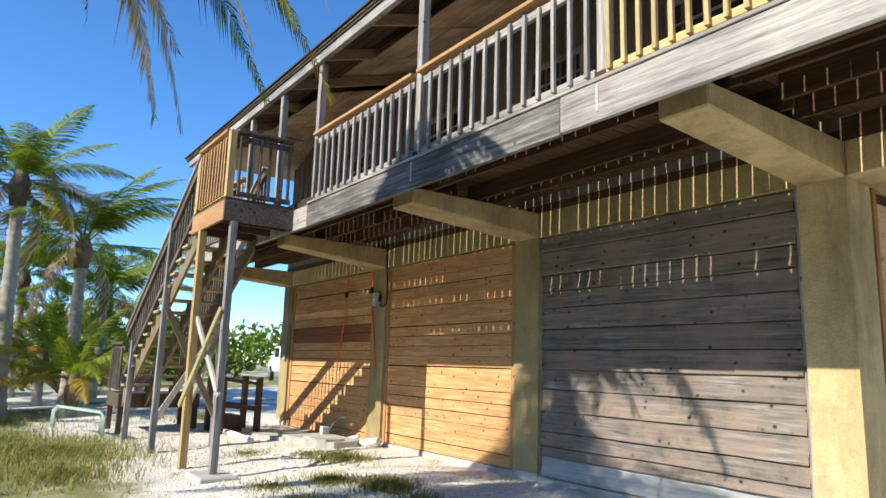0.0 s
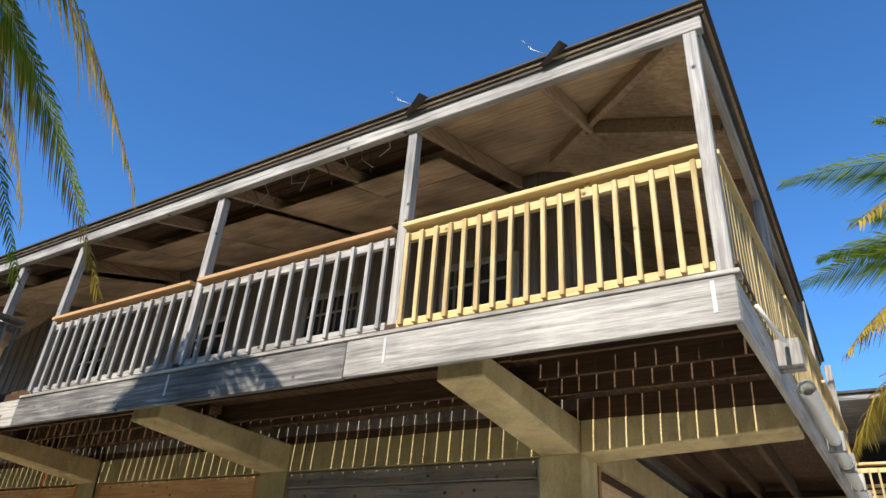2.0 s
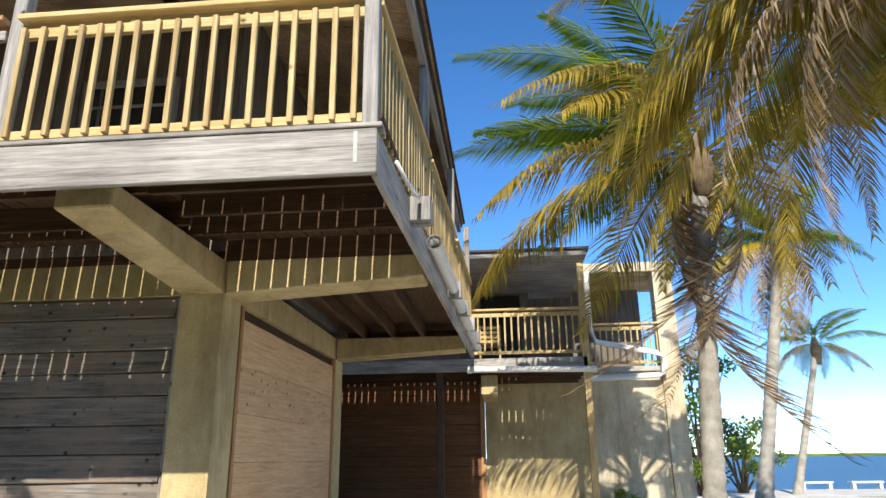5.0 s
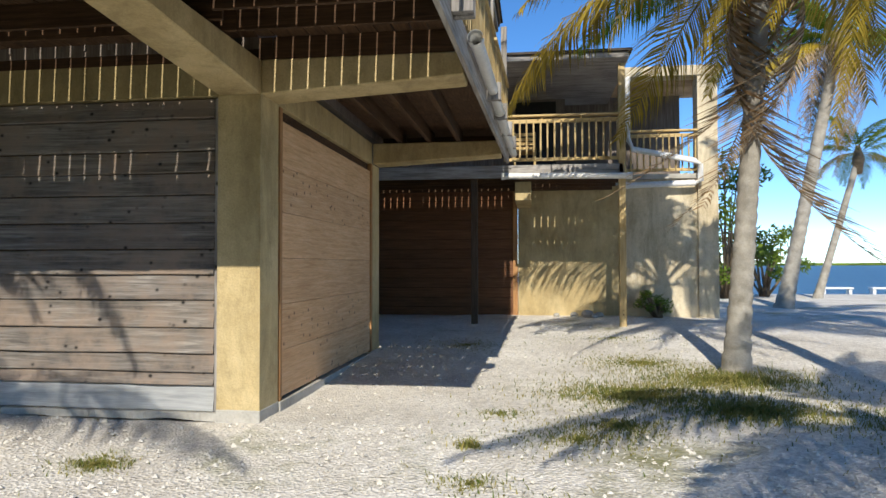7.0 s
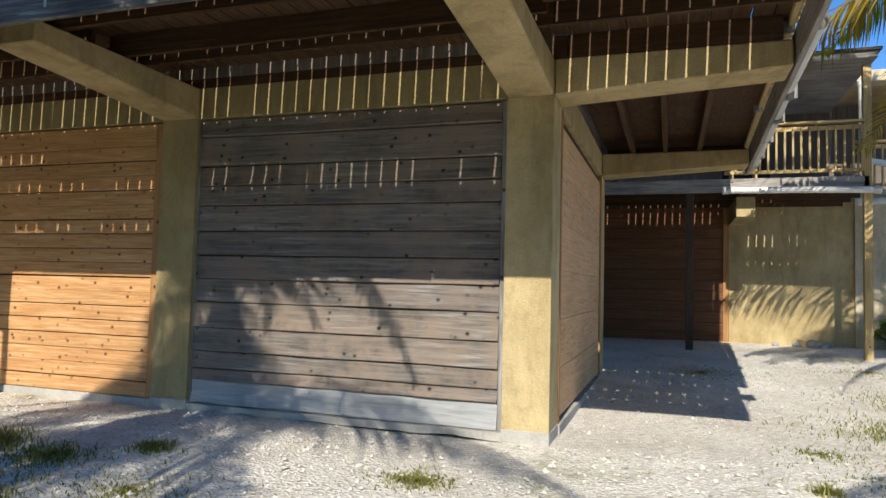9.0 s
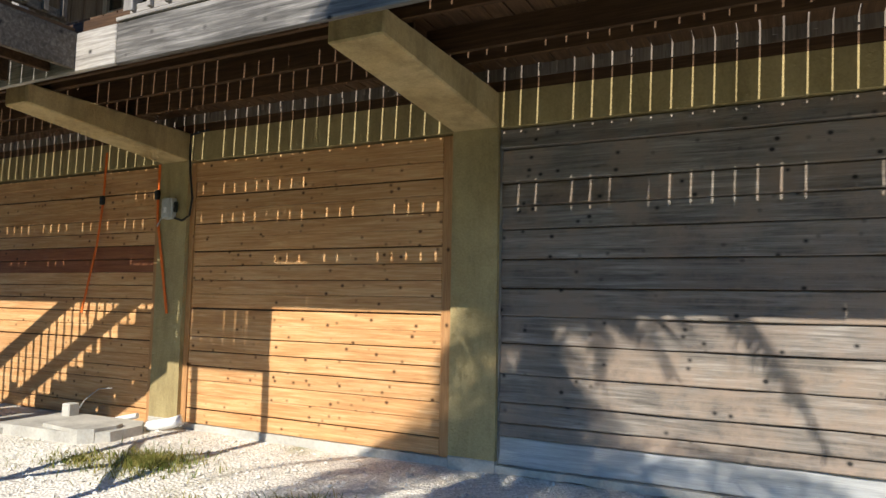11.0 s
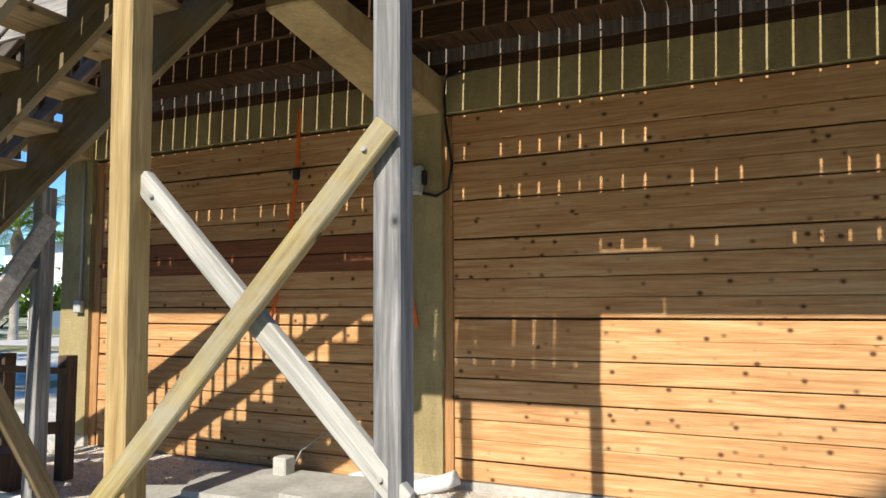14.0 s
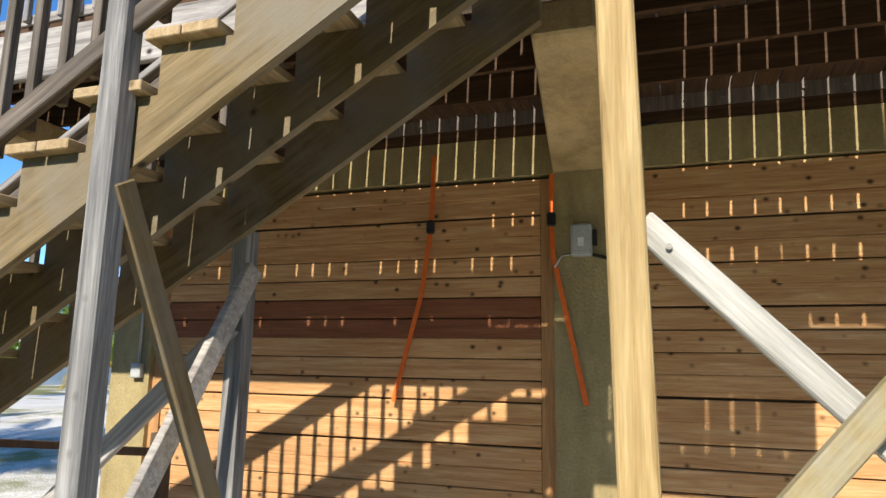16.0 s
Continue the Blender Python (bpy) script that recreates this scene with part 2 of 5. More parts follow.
FROND = leaf("green_frond", (0.095, 0.16, 0.01), (0.27, 0.33, 0.03), 0.6, 0.45)
FROND_Y = leaf("yellowing_frond", (0.22, 0.16, 0.015), (0.5, 0.36, 0.05))
FROND_D = leaf("dead_frond", (0.22, 0.13, 0.055), (0.46, 0.36, 0.24), 0.8, 0.2)
BUSH = leaf("shrub_leaf", (0.06, 0.11, 0.01), (0.2, 0.28, 0.03), 0.5, 0.3)
GRASS = leaf("grass_blade", (0.09, 0.14, 0.02), (0.4, 0.34, 0.11), 0.7, 0.3)


def ground_material():
    m, t, b = nodes("coral_gravel", 0.95)
    v, c = coords(t, (1, 1, 1), False)
    st = add(t, "ShaderNodeTexVoronoi", [("Vector", c), ("Scale", 38.0)])
    n = add(t, "ShaderNodeTexNoise", [("Vector", c), ("Scale", 0.8), ("Detail", 8.0), ("Roughness", 0.7)]).outputs[0]
    col = ramp(t, n, [(0.3, (0.56, 0.52, 0.46)), (0.65, (0.83, 0.8, 0.74))])
    col = mix(t, 0.45, col, ramp(t, add(t, "ShaderNodeSeparateColor", [(0, st.outputs["Color"])]).outputs[0], [(0, (0.45, 0.43, 0.4)), (1, (1.2, 1.2, 1.16))]), "MULTIPLY")
    x = add(t, "ShaderNodeSeparateXYZ", [(0, c)])
    g = add(t, "ShaderNodeTexNoise", [("Vector", c), ("Scale", 0.45), ("Detail", 7.0), ("Roughness", 0.7)]).outputs[0]
    far = add(t, "ShaderNodeMapRange", [(0, x.outputs[1]), (1, -3.0), (2, -6.0), (3, 0.0), (4, 0.36)]).outputs[0]
    west = add(t, "ShaderNodeMapRange", [(0, x.outputs[0]), (1, -11.0), (2, -22.0), (3, 0.0), (4, 0.2)]).outputs[0]
    g = add(t, "ShaderNodeMath", [(0, g), (1, far)], operation="ADD").outputs[0]
    g = add(t, "ShaderNodeMath", [(0, g), (1, west)], operation="ADD").outputs[0]
    f = ramp(t, g, [(0.56, (0, 0, 0)), (0.72, (1, 1, 1))])
    col = mix(t, f, col, (0.2, 0.2, 0.075))
    t.links.new(col, b.inputs["Base Color"])
    relief(t, b, st.outputs["Distance"], 0.7, 0.02)
    return m


GRAVEL = ground_material()
PEBBLE = plain("coral_pebble", (0.5, 0.47, 0.42), (0.76, 0.74, 0.68), 9.0, 0.95, vary=0.6)
WATER, _t, _b = nodes("sea_water", 0.35)
_b.inputs["Base Color"].default_value = (0.008, 0.05, 0.1, 1)
_v, _c = coords(_t, (1, 1, 1), False)
relief(_t, _b, add(_t, "ShaderNodeTexNoise", [("Vector", _c), ("Scale", 1.5), ("Detail", 6.0)]).outputs[0], 0.6, 0.15)
ROAD = plain("pale_road", (0.5, 0.48, 0.44), (0.64, 0.62, 0.57), 0.7, 0.95)
CARPAINT = plain("white_car_paint", (0.75, 0.76, 0.77), (0.8, 0.8, 0.8), 1.0, 0.25, bump=0.0)
HOUSE_PAINT = plain("pale_house_paint", (0.62, 0.66, 0.66), (0.72, 0.75, 0.75), 0.8, 0.8)
AQUA = plain("aqua_trim", (0.25, 0.5, 0.55), (0.32, 0.58, 0.62), 2.0, 0.6)

# ---- building helpers ----
def box(bm, x0, x1, y0, y1, z0, z1, bevel=0.0):
    vs = [bm.verts.new((x, y, z)) for z in (z0, z1) for y in (y0, y1) for x in (x0, x1)]
    fs = [bm.faces.new([vs[i] for i in q]) for q in ((0, 2, 3, 1), (4, 5, 7, 6), (0, 1, 5, 4), (2, 6, 7, 3), (0, 4, 6, 2), (1, 3, 7, 5))]
    if bevel:
        bmesh.ops.bevel(bm, geom=list({e for f in fs for e in f.edges}), offset=bevel, segments=1, affect="EDGES")
    return bm


def bx(*a, bevel=0.004):
    return box(bmesh.new(), *a, bevel=bevel)


def bar(bm, a, b, w, h, up=(0, 0, 1), bevel=0.004):
    """A straight timber from a to b, w wide and h deep (along up)."""
    a, b = Vector(a), Vector(b)
    d = (b - a).normalized()
    s = d.cross(Vector(up)).normalized()
    u = s.cross(d)
    tmp = bx(0, (b - a).length, -w / 2, w / 2, -h / 2, h / 2, bevel=bevel)
    m = Matrix((d, -s, u)).transposed().to_4x4()
    m.translation = a
    tmp.transform(m)
    me = bpy.data.meshes.new("tmp")
    tmp.to_mesh(me)
    tmp.free()
    bm.from_mesh(me)
    bpy.data.meshes.remove(me)
    return bm


def tb(*a, **k):
    return bar(bmesh.new(), *a, **k)


def tube(path, radii, sides=10, caps=True):
    """A round rod along a list of points."""
    bm = bmesh.new()
    rings = []
    pts = [Vector(p) for p in path]
    for i, p in enumerate(pts):
        d = (pts[min(i + 1, len(pts) - 1)] - pts[max(i - 1, 0)]).normalized()
        s = d.orthogonal() if abs(d.z) > 0.9 else d.cross(Vector((0, 0, 1)))
        s = (Vector((1, 0, 0)) - d * d.x).normalized() if abs(d.z) > 0.7 else s.normalized()
        u = d.cross(s)
        r = radii[i] if isinstance(radii, (list, tuple)) else radii
        rings.append([bm.verts.new(p + r * (math.cos(k * math.tau / sides) * s + math.sin(k * math.tau / sides) * u)) for k in range(sides)])
    for q, r in zip(rings, rings[1:]):
        for k in range(sides):
            bm.faces.new((q[k], q[(k + 1) % sides], r[(k + 1) % sides], r[k])).smooth = True
    if caps:
        bm.faces.new(rings[0][::-1]), bm.faces.new(rings[-1])
    return bm


def thing(name, loc, label, category, group="", kind=""):
    ob = new(name)
    ob.location = loc
    ob.empty_display_size = 0.1
    return tagged(ob, label, category, group, kind)


def part(name, bm, material, parent=None, label=""):
    me = bm
    if isinstance(bm, bmesh.types.BMesh):
        bmesh.ops.recalc_face_normals(bm, faces=bm.faces)
        me = bpy.data.meshes.new(name)
        bm.to_mesh(me)
        bm.free()
        me.materials.append(material)
    ob = new(name, me)
    if parent:
        ob.parent = parent
        o = parent
        m = Matrix.Identity(4)
        while o:
            m = o.matrix_basis.inverted() if not o.parent else m
            o = o.parent
        ob.matrix_parent_inverse = m if not parent.parent else Matrix.Identity(4)
    return tagged(ob, label)


def single(name, bm, material, label, category, group="", kind=""):
    """A thing of one mesh, its origin at its base."""
    vs = [v.co for v in bm.verts]
    c = Vector((sum(v.x for v in vs) / len(vs), sum(v.y for v in vs) / len(vs), min(v.z for v in vs)))
    bm.transform(Matrix.Translation(-c))
    ob = part(name, bm, material)
    ob.location = c
    return tagged(ob, label, category, group, kind)


def setting(name, bm, material, label, category="structure"):
    return tagged(part(name, bm, material), label, category, "", "structure")


def smooth(a, b, x):
    k = min(1, max(0, (x - a) / (b - a)))
    return k * k * (3 - 2 * k)


def gz(x, y):
    """Height of the ground."""
    z = 0.03 + 0.27 * smooth(0.5, 9.5, y) - 0.12 * smooth(-0.5, -3.5, y)
    z += 0.03 * noise.noise((x * 0.5, y * 0.5, 0)) + 0.012 * noise.noise((x * 2.3, y * 2.3, 4))
    z -= 2.0 * smooth(22, 30, y + 0.12 * x)
    return z


# ---- ground, sea, road ----
def grid(x0, x1, y0, y1, nx, ny, fn):
    bm = bmesh.new()
    vs = [[bm.verts.new((x0 + (x1 - x0) * i / nx, y0 + (y1 - y0) * j / ny, 0)) for i in range(nx + 1)] for j in range(ny + 1)]
    for row in vs:
        for v in row:
            v.co.z = fn(v.co.x, v.co.y)
    for j in range(ny):
        for i in range(nx):
            bm.faces.new((vs[j][i], vs[j][i + 1], vs[j + 1][i + 1], vs[j + 1][i])).smooth = True
    return bm


def ground_mesh():
    """One sheet: fine cells round the house, coarse ones to the horizon."""
    xs = [-2500, -900, -400, -200, -120, -80, -55, -40, -30, -24] + [-20 + 0.2 * i for i in range(151)] + [12, 15, 20, 30, 45, 70, 120, 300, 900, 2500]
    ys = [-2500, -900, -300, -120, -60, -35, -22, -15] + [-11 + 0.2 * i for i in range(126)] + [16, 18, 20, 22, 24, 26, 28, 30, 34, 40, 60, 120, 300, 900, 2500]
    bm = bmesh.new()
    vs = [[bm.verts.new((x, y, gz(x, y) if abs(x) < 200 and abs(y) < 200 else (-2.0 if y > 26 and x > -60 else 0.0))) for x in xs] for y in ys]
    for j in range(len(ys) - 1):
        for i in range(len(xs) - 1):
            bm.faces.new((vs[j][i], vs[j][i + 1], vs[j + 1][i + 1], vs[j + 1][i])).smooth = True
    return bm


setting("ground", ground_mesh(), GRAVEL, "white crushed coral ground with patches of thin dry grass", "ground")
setting("water", grid(-40, 2400, 24, 2480, 30, 30, lambda x, y: -0.75), WATER, "blue sea reaching to the horizon", "sea")
setting("road", grid(-26, -17, -60, 60, 3, 60, lambda x, y: gz(x, y) + 0.012), ROAD, "pale crushed stone lane beside the house", "road")

# ---- the house: concrete frame ----
COLS = [(-0.38, 0.0), (-3.83, -3.42), (-7.33, -6.92), (-11.1, -10.7)]
DECK = 3.19


def column(name, x0, x1, y0, y1, mat, label):
    bm = bmesh.new()
    n = 7
    for i in range(n):
        za, zb = -0.25 + i * 3.05 / n, -0.25 + (i + 1) * 3.05 / n
        w = 0.012 * noise.noise((x0, i * 1.7, 2))
        box(bm, x0 - w * 0.3, x1 + w * 0.3, y0 - 0.004 - abs(w) * 0.3, y1, za, zb)
    bmesh.ops.remove_doubles(bm, verts=bm.verts, dist=0.0005)
    ob = setting(name, bm, mat, label, "column")
    part("footing", bx(x0 - 0.006, x1 + 0.006, y0 - 0.014, y1 + 0.006, -0.25, 0.13, bevel=0.008), FOOTING, ob, "rough bare grey concrete base")
    return ob


for i, (a, b) in enumerate(COLS):
    column(f"wall_column_{i + 1}", a, b, 0.0, 0.4, (STUCCO, STUCCO_OLD, STUCCO_OLD, STUCCO_OLD)[i], "ochre painted concrete column with stained base")
column("wall_column_5", -0.4, 0.0, 4.02, 4.42, STUCCO, "ochre painted concrete column at the recess")


def cantilever(name, x0, x1, y0, y1, z_root, z_tip, top, mat, left=0.0, right=0.0):
    bm = bmesh.new()
    a = [bm.verts.new(p) for p in ((x0, y0, z_root), (x1, y0, z_root), (x1, y0, top), (x0, y0, top))]
    b = [bm.verts.new(p) for p in ((x0 + left, y1, z_tip), (x1 + right, y1, z_tip), (x1 + right, y1, top), (x0 + left, y1, top))]
    for q in (a[::-1], b, (a[0], a[1], b[1], b[0]), (a[1], a[2], b[2], b[1]), (a[2], a[3], b[3], b[2]), (a[3], a[0], b[0], b[3])):
        bm.faces.new(q)
    bmesh.ops.bevel(bm, geom=bm.edges[:], offset=0.012, segments=1, affect="EDGES")
    setting(name, bm, mat, "tapering ochre concrete beam carrying the balcony", "beam")


for i, (a, b) in enumerate(COLS):
    cantilever(f"wall_beam_{i + 1}", a, b, -0.002, -1.78, 2.8, 2.93, 3.098, STUCCO, *((0.2, 0.08) if i == 2 else (0.0, 0.0)))
    if i < 3:
        setting(f"wall_lintel_{i + 1}", bx(COLS[i + 1][1] + 0.002, a - 0.002, 0.005, 0.33, 2.8, 3.098), STUCCO_OLD, "ochre concrete lintel over a boarded bay", "beam")
for i, (a, b) in enumerate(COLS):
    setting(f"wall_head_{i + 1}", bx(a, b, 0.0, 0.4, 2.8, 3.098), STUCCO, "concrete head where beams meet over a column", "beam")


def side_x(y):
    return 1.72 + 0.028 * (y + 2.13)


def side_beam(name, y0, y1, x1):
    bm = bmesh.new()
    a = [bm.verts.new(p) for p in ((0.002, y0, 2.8), (0.002, y1, 2.8), (0.002, y1, 3.098), (0.002, y0, 3.098))]
    b = [bm.verts.new(p) for p in ((x1, y0, 2.9), (x1, y1, 2.9), (x1, y1, 3.098), (x1, y0, 3.098))]
    for q in (a, b[::-1], (a[0], b[0], b[1], a[1]), (a[1], b[1], b[2], a[2]), (a[2], b[2], b[3], a[3]), (a[3], b[3], b[0], a[0])):
        bm.faces.new(q)
    bmesh.ops.bevel(bm, geom=bm.edges[:], offset=0.012, segments=1, affect="EDGES")
    setting(name, bm, STUCCO, "tapering ochre concrete beam under the side balcony", "beam")


side_beam("wall_beam_side_1", 0.0, 0.38, side_x(0.2) - 0.06)
side_beam("wall_beam_side_2", 4.02, 4.4, side_x(4.2) - 0.06)
setting("wall_lintel_side", bx(-0.38, -0.004, 0.402, 4.018, 2.8, 3.098), STUCCO, "ochre concrete lintel over the side bay", "beam")
# closing walls behind the boards
setting("wall_back", bx(-11.1, -0.4, 4.42, 4.6, -0.2, 3.1), STUCCO_OLD, "plain rear wall of the ground floor", "wall")
setting("wall_end", bx(-11.08, -10.9, 0.42, 4.4, -0.2, 3.12), STUCCO_OLD, "plain end wall of the ground floor", "wall")


# ---- boarded bays ----
def cupped(x0, x1, y, z0, z1, warp, seed, n=24):
    """A weathered board, bowed along its length and cupped across it, with a worn lower edge."""
    bm = bmesh.new()
    rows = []
    for i in range(n + 1):
        x = x0 + (x1 - x0) * i / n
        bow = warp * (0.5 + noise.noise((x * 0.9, seed * 3.7, 1)))
        lip = warp * abs(noise.noise((x * 1.6, seed * 5.1, 7)))
        sag = 0.007 * noise.noise((x * 1.2, seed * 2.3, 4))
        front = [(y - bow - lip, z0 + sag), (y - bow - lip - 0.004, z0 + 0.008 + sag), (y - bow * 0.3, (z0 + z1) / 2), (y - bow * 0.1, z1 - 0.008), (y + 0.006, z1)]
        rows.append([bm.verts.new((x, p, q)) for p, q in front + [(y + 0.03, z1), (y + 0.03, z0)]])
    for p, q in zip(rows, rows[1:]):
        for k in range(7):
            bm.faces.new((p[k], q[k], q[(k + 1) % 7], p[(k + 1) % 7]))
    bm.faces.new(rows[0]), bm.faces.new(rows[-1][::-1])
    return bm


def bay(name, x0, x1, z0, z1, rows, mats, label, y=0.05, frame_mat=None, frame=(0.0, 0.0, 0.0), gap=0.002, lines=None, warp=0.0):
    """A bay closed with horizontal boards, one object a board, with open V joints."""
    l, r, top = frame
    back = setting(name, bx(x0, x1, y + 0.032, y + 0.06, z0, z1, bevel=0), JOIST_X, label, "boarded bay")
    h = (z1 - top - z0) / rows
    lines = lines or [z0 + i * h for i in range(rows + 1)]
    for i, (a, b) in enumerate(zip(lines, lines[1:])):
        bm = cupped(x0 + l, x1 - r, y, a + gap, b - gap, warp, i) if warp else bx(x0 + l, x1 - r, y, y + 0.03, a + gap, b - gap, bevel=0.005)
        sag = random.uniform(-0.004, 0.004)
        bm.transform(Matrix.Translation((0, random.uniform(-0.003, 0.003), 0)) @ Matrix.Rotation(sag * 0.25, 4, "Y"))
        part("board", bm, mats(i), back)
    if frame_mat:
        if l:
            part("trim", bx(x0, x0 + l - 0.003, y - 0.012, y + 0.03, z0, z1), frame_mat, back)
        if r:
            part("trim", bx(x1 - r + 0.003, x1, y - 0.012, y + 0.03, z0, z1), frame_mat, back)
        if top:
            part("trim", bx(x0 + l, x1 - r, y - 0.012, y + 0.03, z1 - top + 0.003, z1), mats(99), back)
    return back


bay("door_1", -3.42, -0.38, 0.1, 2.795, 13, lambda i: PALEBOARD if i == 0 else GREYBOARD, "bay closed with weathered grey knotty boards", frame_mat=GREY_Z, frame=(0.02, 0.05, 0.0), gap=0.004, warp=0.022, lines=(0.1, 0.32, 0.43, 0.59, 0.81, 1.05, 1.27, 1.49, 1.72, 1.96, 2.15, 2.34, 2.62, 2.795))
bay("door_2", -6.92, -3.83, 0.1, 2.785, 17, lambda i: CEDAR, "bay closed with new orange cedar boards", frame_mat=CEDAR_V, frame=(0.07, 0.11, 0.211), gap=0.0035)
bay("door_3", -10.7, -7.33, 0.03, 2.775, 18, lambda i: REDWOOD if i in (11, 12) else CEDAR, "bay closed with cedar boards, two stained dark red", frame_mat=CEDAR_V, frame=(0.1, 0.1, 0.12), gap=0.0035)


for k, (a, b) in enumerate(((-6.92, -3.83), (-10.7, -7.33))):
    setting(f"wall_sill_{k + 2}", bx(a + 0.004, b - 0.004, 0.03, 0.2, -0.15, (0.097, 0.027)[k]), FOOTING, "low concrete sill under the cedar boards", "sill")


def ragged_sill():
    bm = bmesh.new()
    n = 60
    for i in range(n):
        a, b = -3.42 + 3.04 * i / n, -3.42 + 3.04 * (i + 1) / n
        box(bm, a, b, -0.005 - 0.03 * abs(noise.noise((a * 2, 0, 0))), 0.2, 0.04 + 0.04 * noise.noise((a * 3, 1, 0)), 0.098)
    setting("wall_sill", bm, FOOTING, "ragged broken concrete sill under the grey boards", "sill")


ragged_sill()


def side_bay():
    ob = setting("door_4", bx(-0.09, -0.06, 0.44, 4.0, 0.12, 2.795, bevel=0), JOIST_X, "bay closed with raw pale orange pine boards", "boarded bay")
    h = 2.55 / 6
    for i in range(6):
        part("board", bx(-0.058, -0.02, 0.5, 3.93, 0.14 + i * h + 0.001, 0.14 + (i + 1) * h - 0.001), PINE_Y, ob)
    for y in (0.44, 3.932):
        part("trim", bx(-0.055, 0.004, y, y + 0.06, 0.12, 2.795), CEDAR_V, ob)
    part("sill", bx(-0.1, 0.02, 0.42, 4.0, -0.1, 0.118), FOOTING, ob)


side_bay()

# ---- balcony ----
FY = -2.13


def deck():
    ob = thing("balcony", (-4.7, FY, 2.92), "long weathered timber balcony with gapped deck boards and fascia", "balcony")
    part("fascia", bx(-0.95, 1.72, FY, FY + 0.04, 2.915, DECK, bevel=0.006), GREY_X, ob)
    part("fascia", bx(-5.3, -0.955, FY, FY + 0.04, 2.905, DECK - 0.005, bevel=0.006), GREY_DAMP, ob, "darker grey fascia plank, blackened with damp")
    part("fascia", bx(-11.1, -5.305, FY, FY + 0.04, 2.91, DECK - 0.003, bevel=0.006), GREY_X, ob)
    part("fascia", tb((side_x(FY + 0.045) - 0.02, FY + 0.045, 3.05), (side_x(5.0) - 0.02, 5.0, 3.05), 0.04, 0.27), GREY_Y, ob)
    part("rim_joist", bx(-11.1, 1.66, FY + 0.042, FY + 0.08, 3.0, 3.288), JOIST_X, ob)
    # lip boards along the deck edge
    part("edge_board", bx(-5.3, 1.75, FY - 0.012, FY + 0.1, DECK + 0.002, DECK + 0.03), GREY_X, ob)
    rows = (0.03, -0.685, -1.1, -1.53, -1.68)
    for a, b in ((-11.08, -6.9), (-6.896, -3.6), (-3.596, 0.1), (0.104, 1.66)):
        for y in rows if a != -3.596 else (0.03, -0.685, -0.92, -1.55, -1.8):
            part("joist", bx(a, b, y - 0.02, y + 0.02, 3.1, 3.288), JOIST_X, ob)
    for x in (0.4, 0.82, 1.24):
        part("joist", bx(x - 0.03, x + 0.03, 0.055, 4.4, 3.1, 3.288), DECK_Y, ob)
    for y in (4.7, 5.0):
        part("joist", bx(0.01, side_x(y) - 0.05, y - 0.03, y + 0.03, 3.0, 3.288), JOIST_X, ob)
    return ob


BALC = deck()


def post(ob, x, y, z0, z1, mat, w=0.09):
    return part("post", bx(x - w / 2, x + w / 2, y - w / 2, y + w / 2, z0, z1, bevel=0.006), mat, ob)


def railing(ob, a, b, mats, spacing=0.12, cap=True, z=DECK, skip=0.05):
    """A run of railing from a to b (plan points): cap, sub rail, bottom rail, and each baluster."""
    cap_m, rail_m, bal_m = mats
    a, b = Vector((*a, 0)), Vector((*b, 0))
    d = (b - a).normalized()
    up = lambda q: Vector((0, 0, q))
    if cap:
        part("cap_rail", tb(a + up(z + 0.885), b + up(z + 0.885), 0.14, 0.038), cap_m, ob)
    part("top_rail", tb(a + up(z + 0.79), b + up(z + 0.79), 0.038, 0.07), rail_m, ob)
    part("bottom_rail", tb(a + up(z + 0.085), b + up(z + 0.085), 0.038, 0.06), rail_m, ob)
    n = int(((b - a).length - 2 * skip) / spacing)
    s = d.cross(Vector((0, 0, 1)))
    me = None
    for i in range(n + 1):
        p = a + d * (skip + ((b - a).length - 2 * skip) * i / max(1, n)) + s * 0.038
        if me is None:
            bm = tb((0, 0, 0.06), (0, 0, 0.81), 0.033, 0.033, up=s)
            o = part("baluster", bm, bal_m, ob)
            me = o.data
        else:
            o = part("baluster", me, bal_m, ob)
        o.location = p + up(z)
        o.rotation_euler = (random.uniform(-0.006, 0.006), random.uniform(-0.006, 0.006), 0)
    for i in range(1, 2 + int((b - a).length > 1.5)):
        q = a + d * (b - a).length * i / (2 + int((b - a).length > 1.5))
        part("rail_block", tb(q + up(z + 0.82), q + up(z + 0.87), 0.036, 0.036, up=s), rail_m, ob)


POSTS = [1.675, -0.6, -2.92, -5.27, -6.55, -7.8, -9.4, -11.05]
for i, x in enumerate(POSTS):
    post(BALC, x, FY + 0.09 if i else FY + 0.045, DECK + 0.032 if i else DECK - 0.0, 5.04, GREY_Z, 0.088)
NEWR = (YELLOW_X, YELLOW_X, YELLOW_Z)
OLDR = (CAP_X, GREY_X, GREY_Z)
railing(BALC, (-0.55, FY + 0.05), (1.63, FY + 0.05), NEWR)
railing(BALC, (-2.87, FY + 0.05), (-0.65, FY + 0.05), OLDR, 0.16)
railing(BALC, (-5.22, FY + 0.05), (-2.97, FY + 0.05), OLDR, 0.155)
railing(BALC, (-11.0, FY + 0.05), (-7.85, FY + 0.05), OLDR)
YS = [0.2, 2.6, 4.95]
prev = FY + 0.09
for y in YS:
    post(BALC, side_x(y) - 0.07, y, DECK + 0.032, 5.02, GREY_Z)
    railing(BALC, (side_x(prev) - 0.06, prev), (side_x(y) - 0.06, y - 0.05), (YELLOW_Y, YELLOW_Y, YELLOW_Z))
    prev = y + 0.05
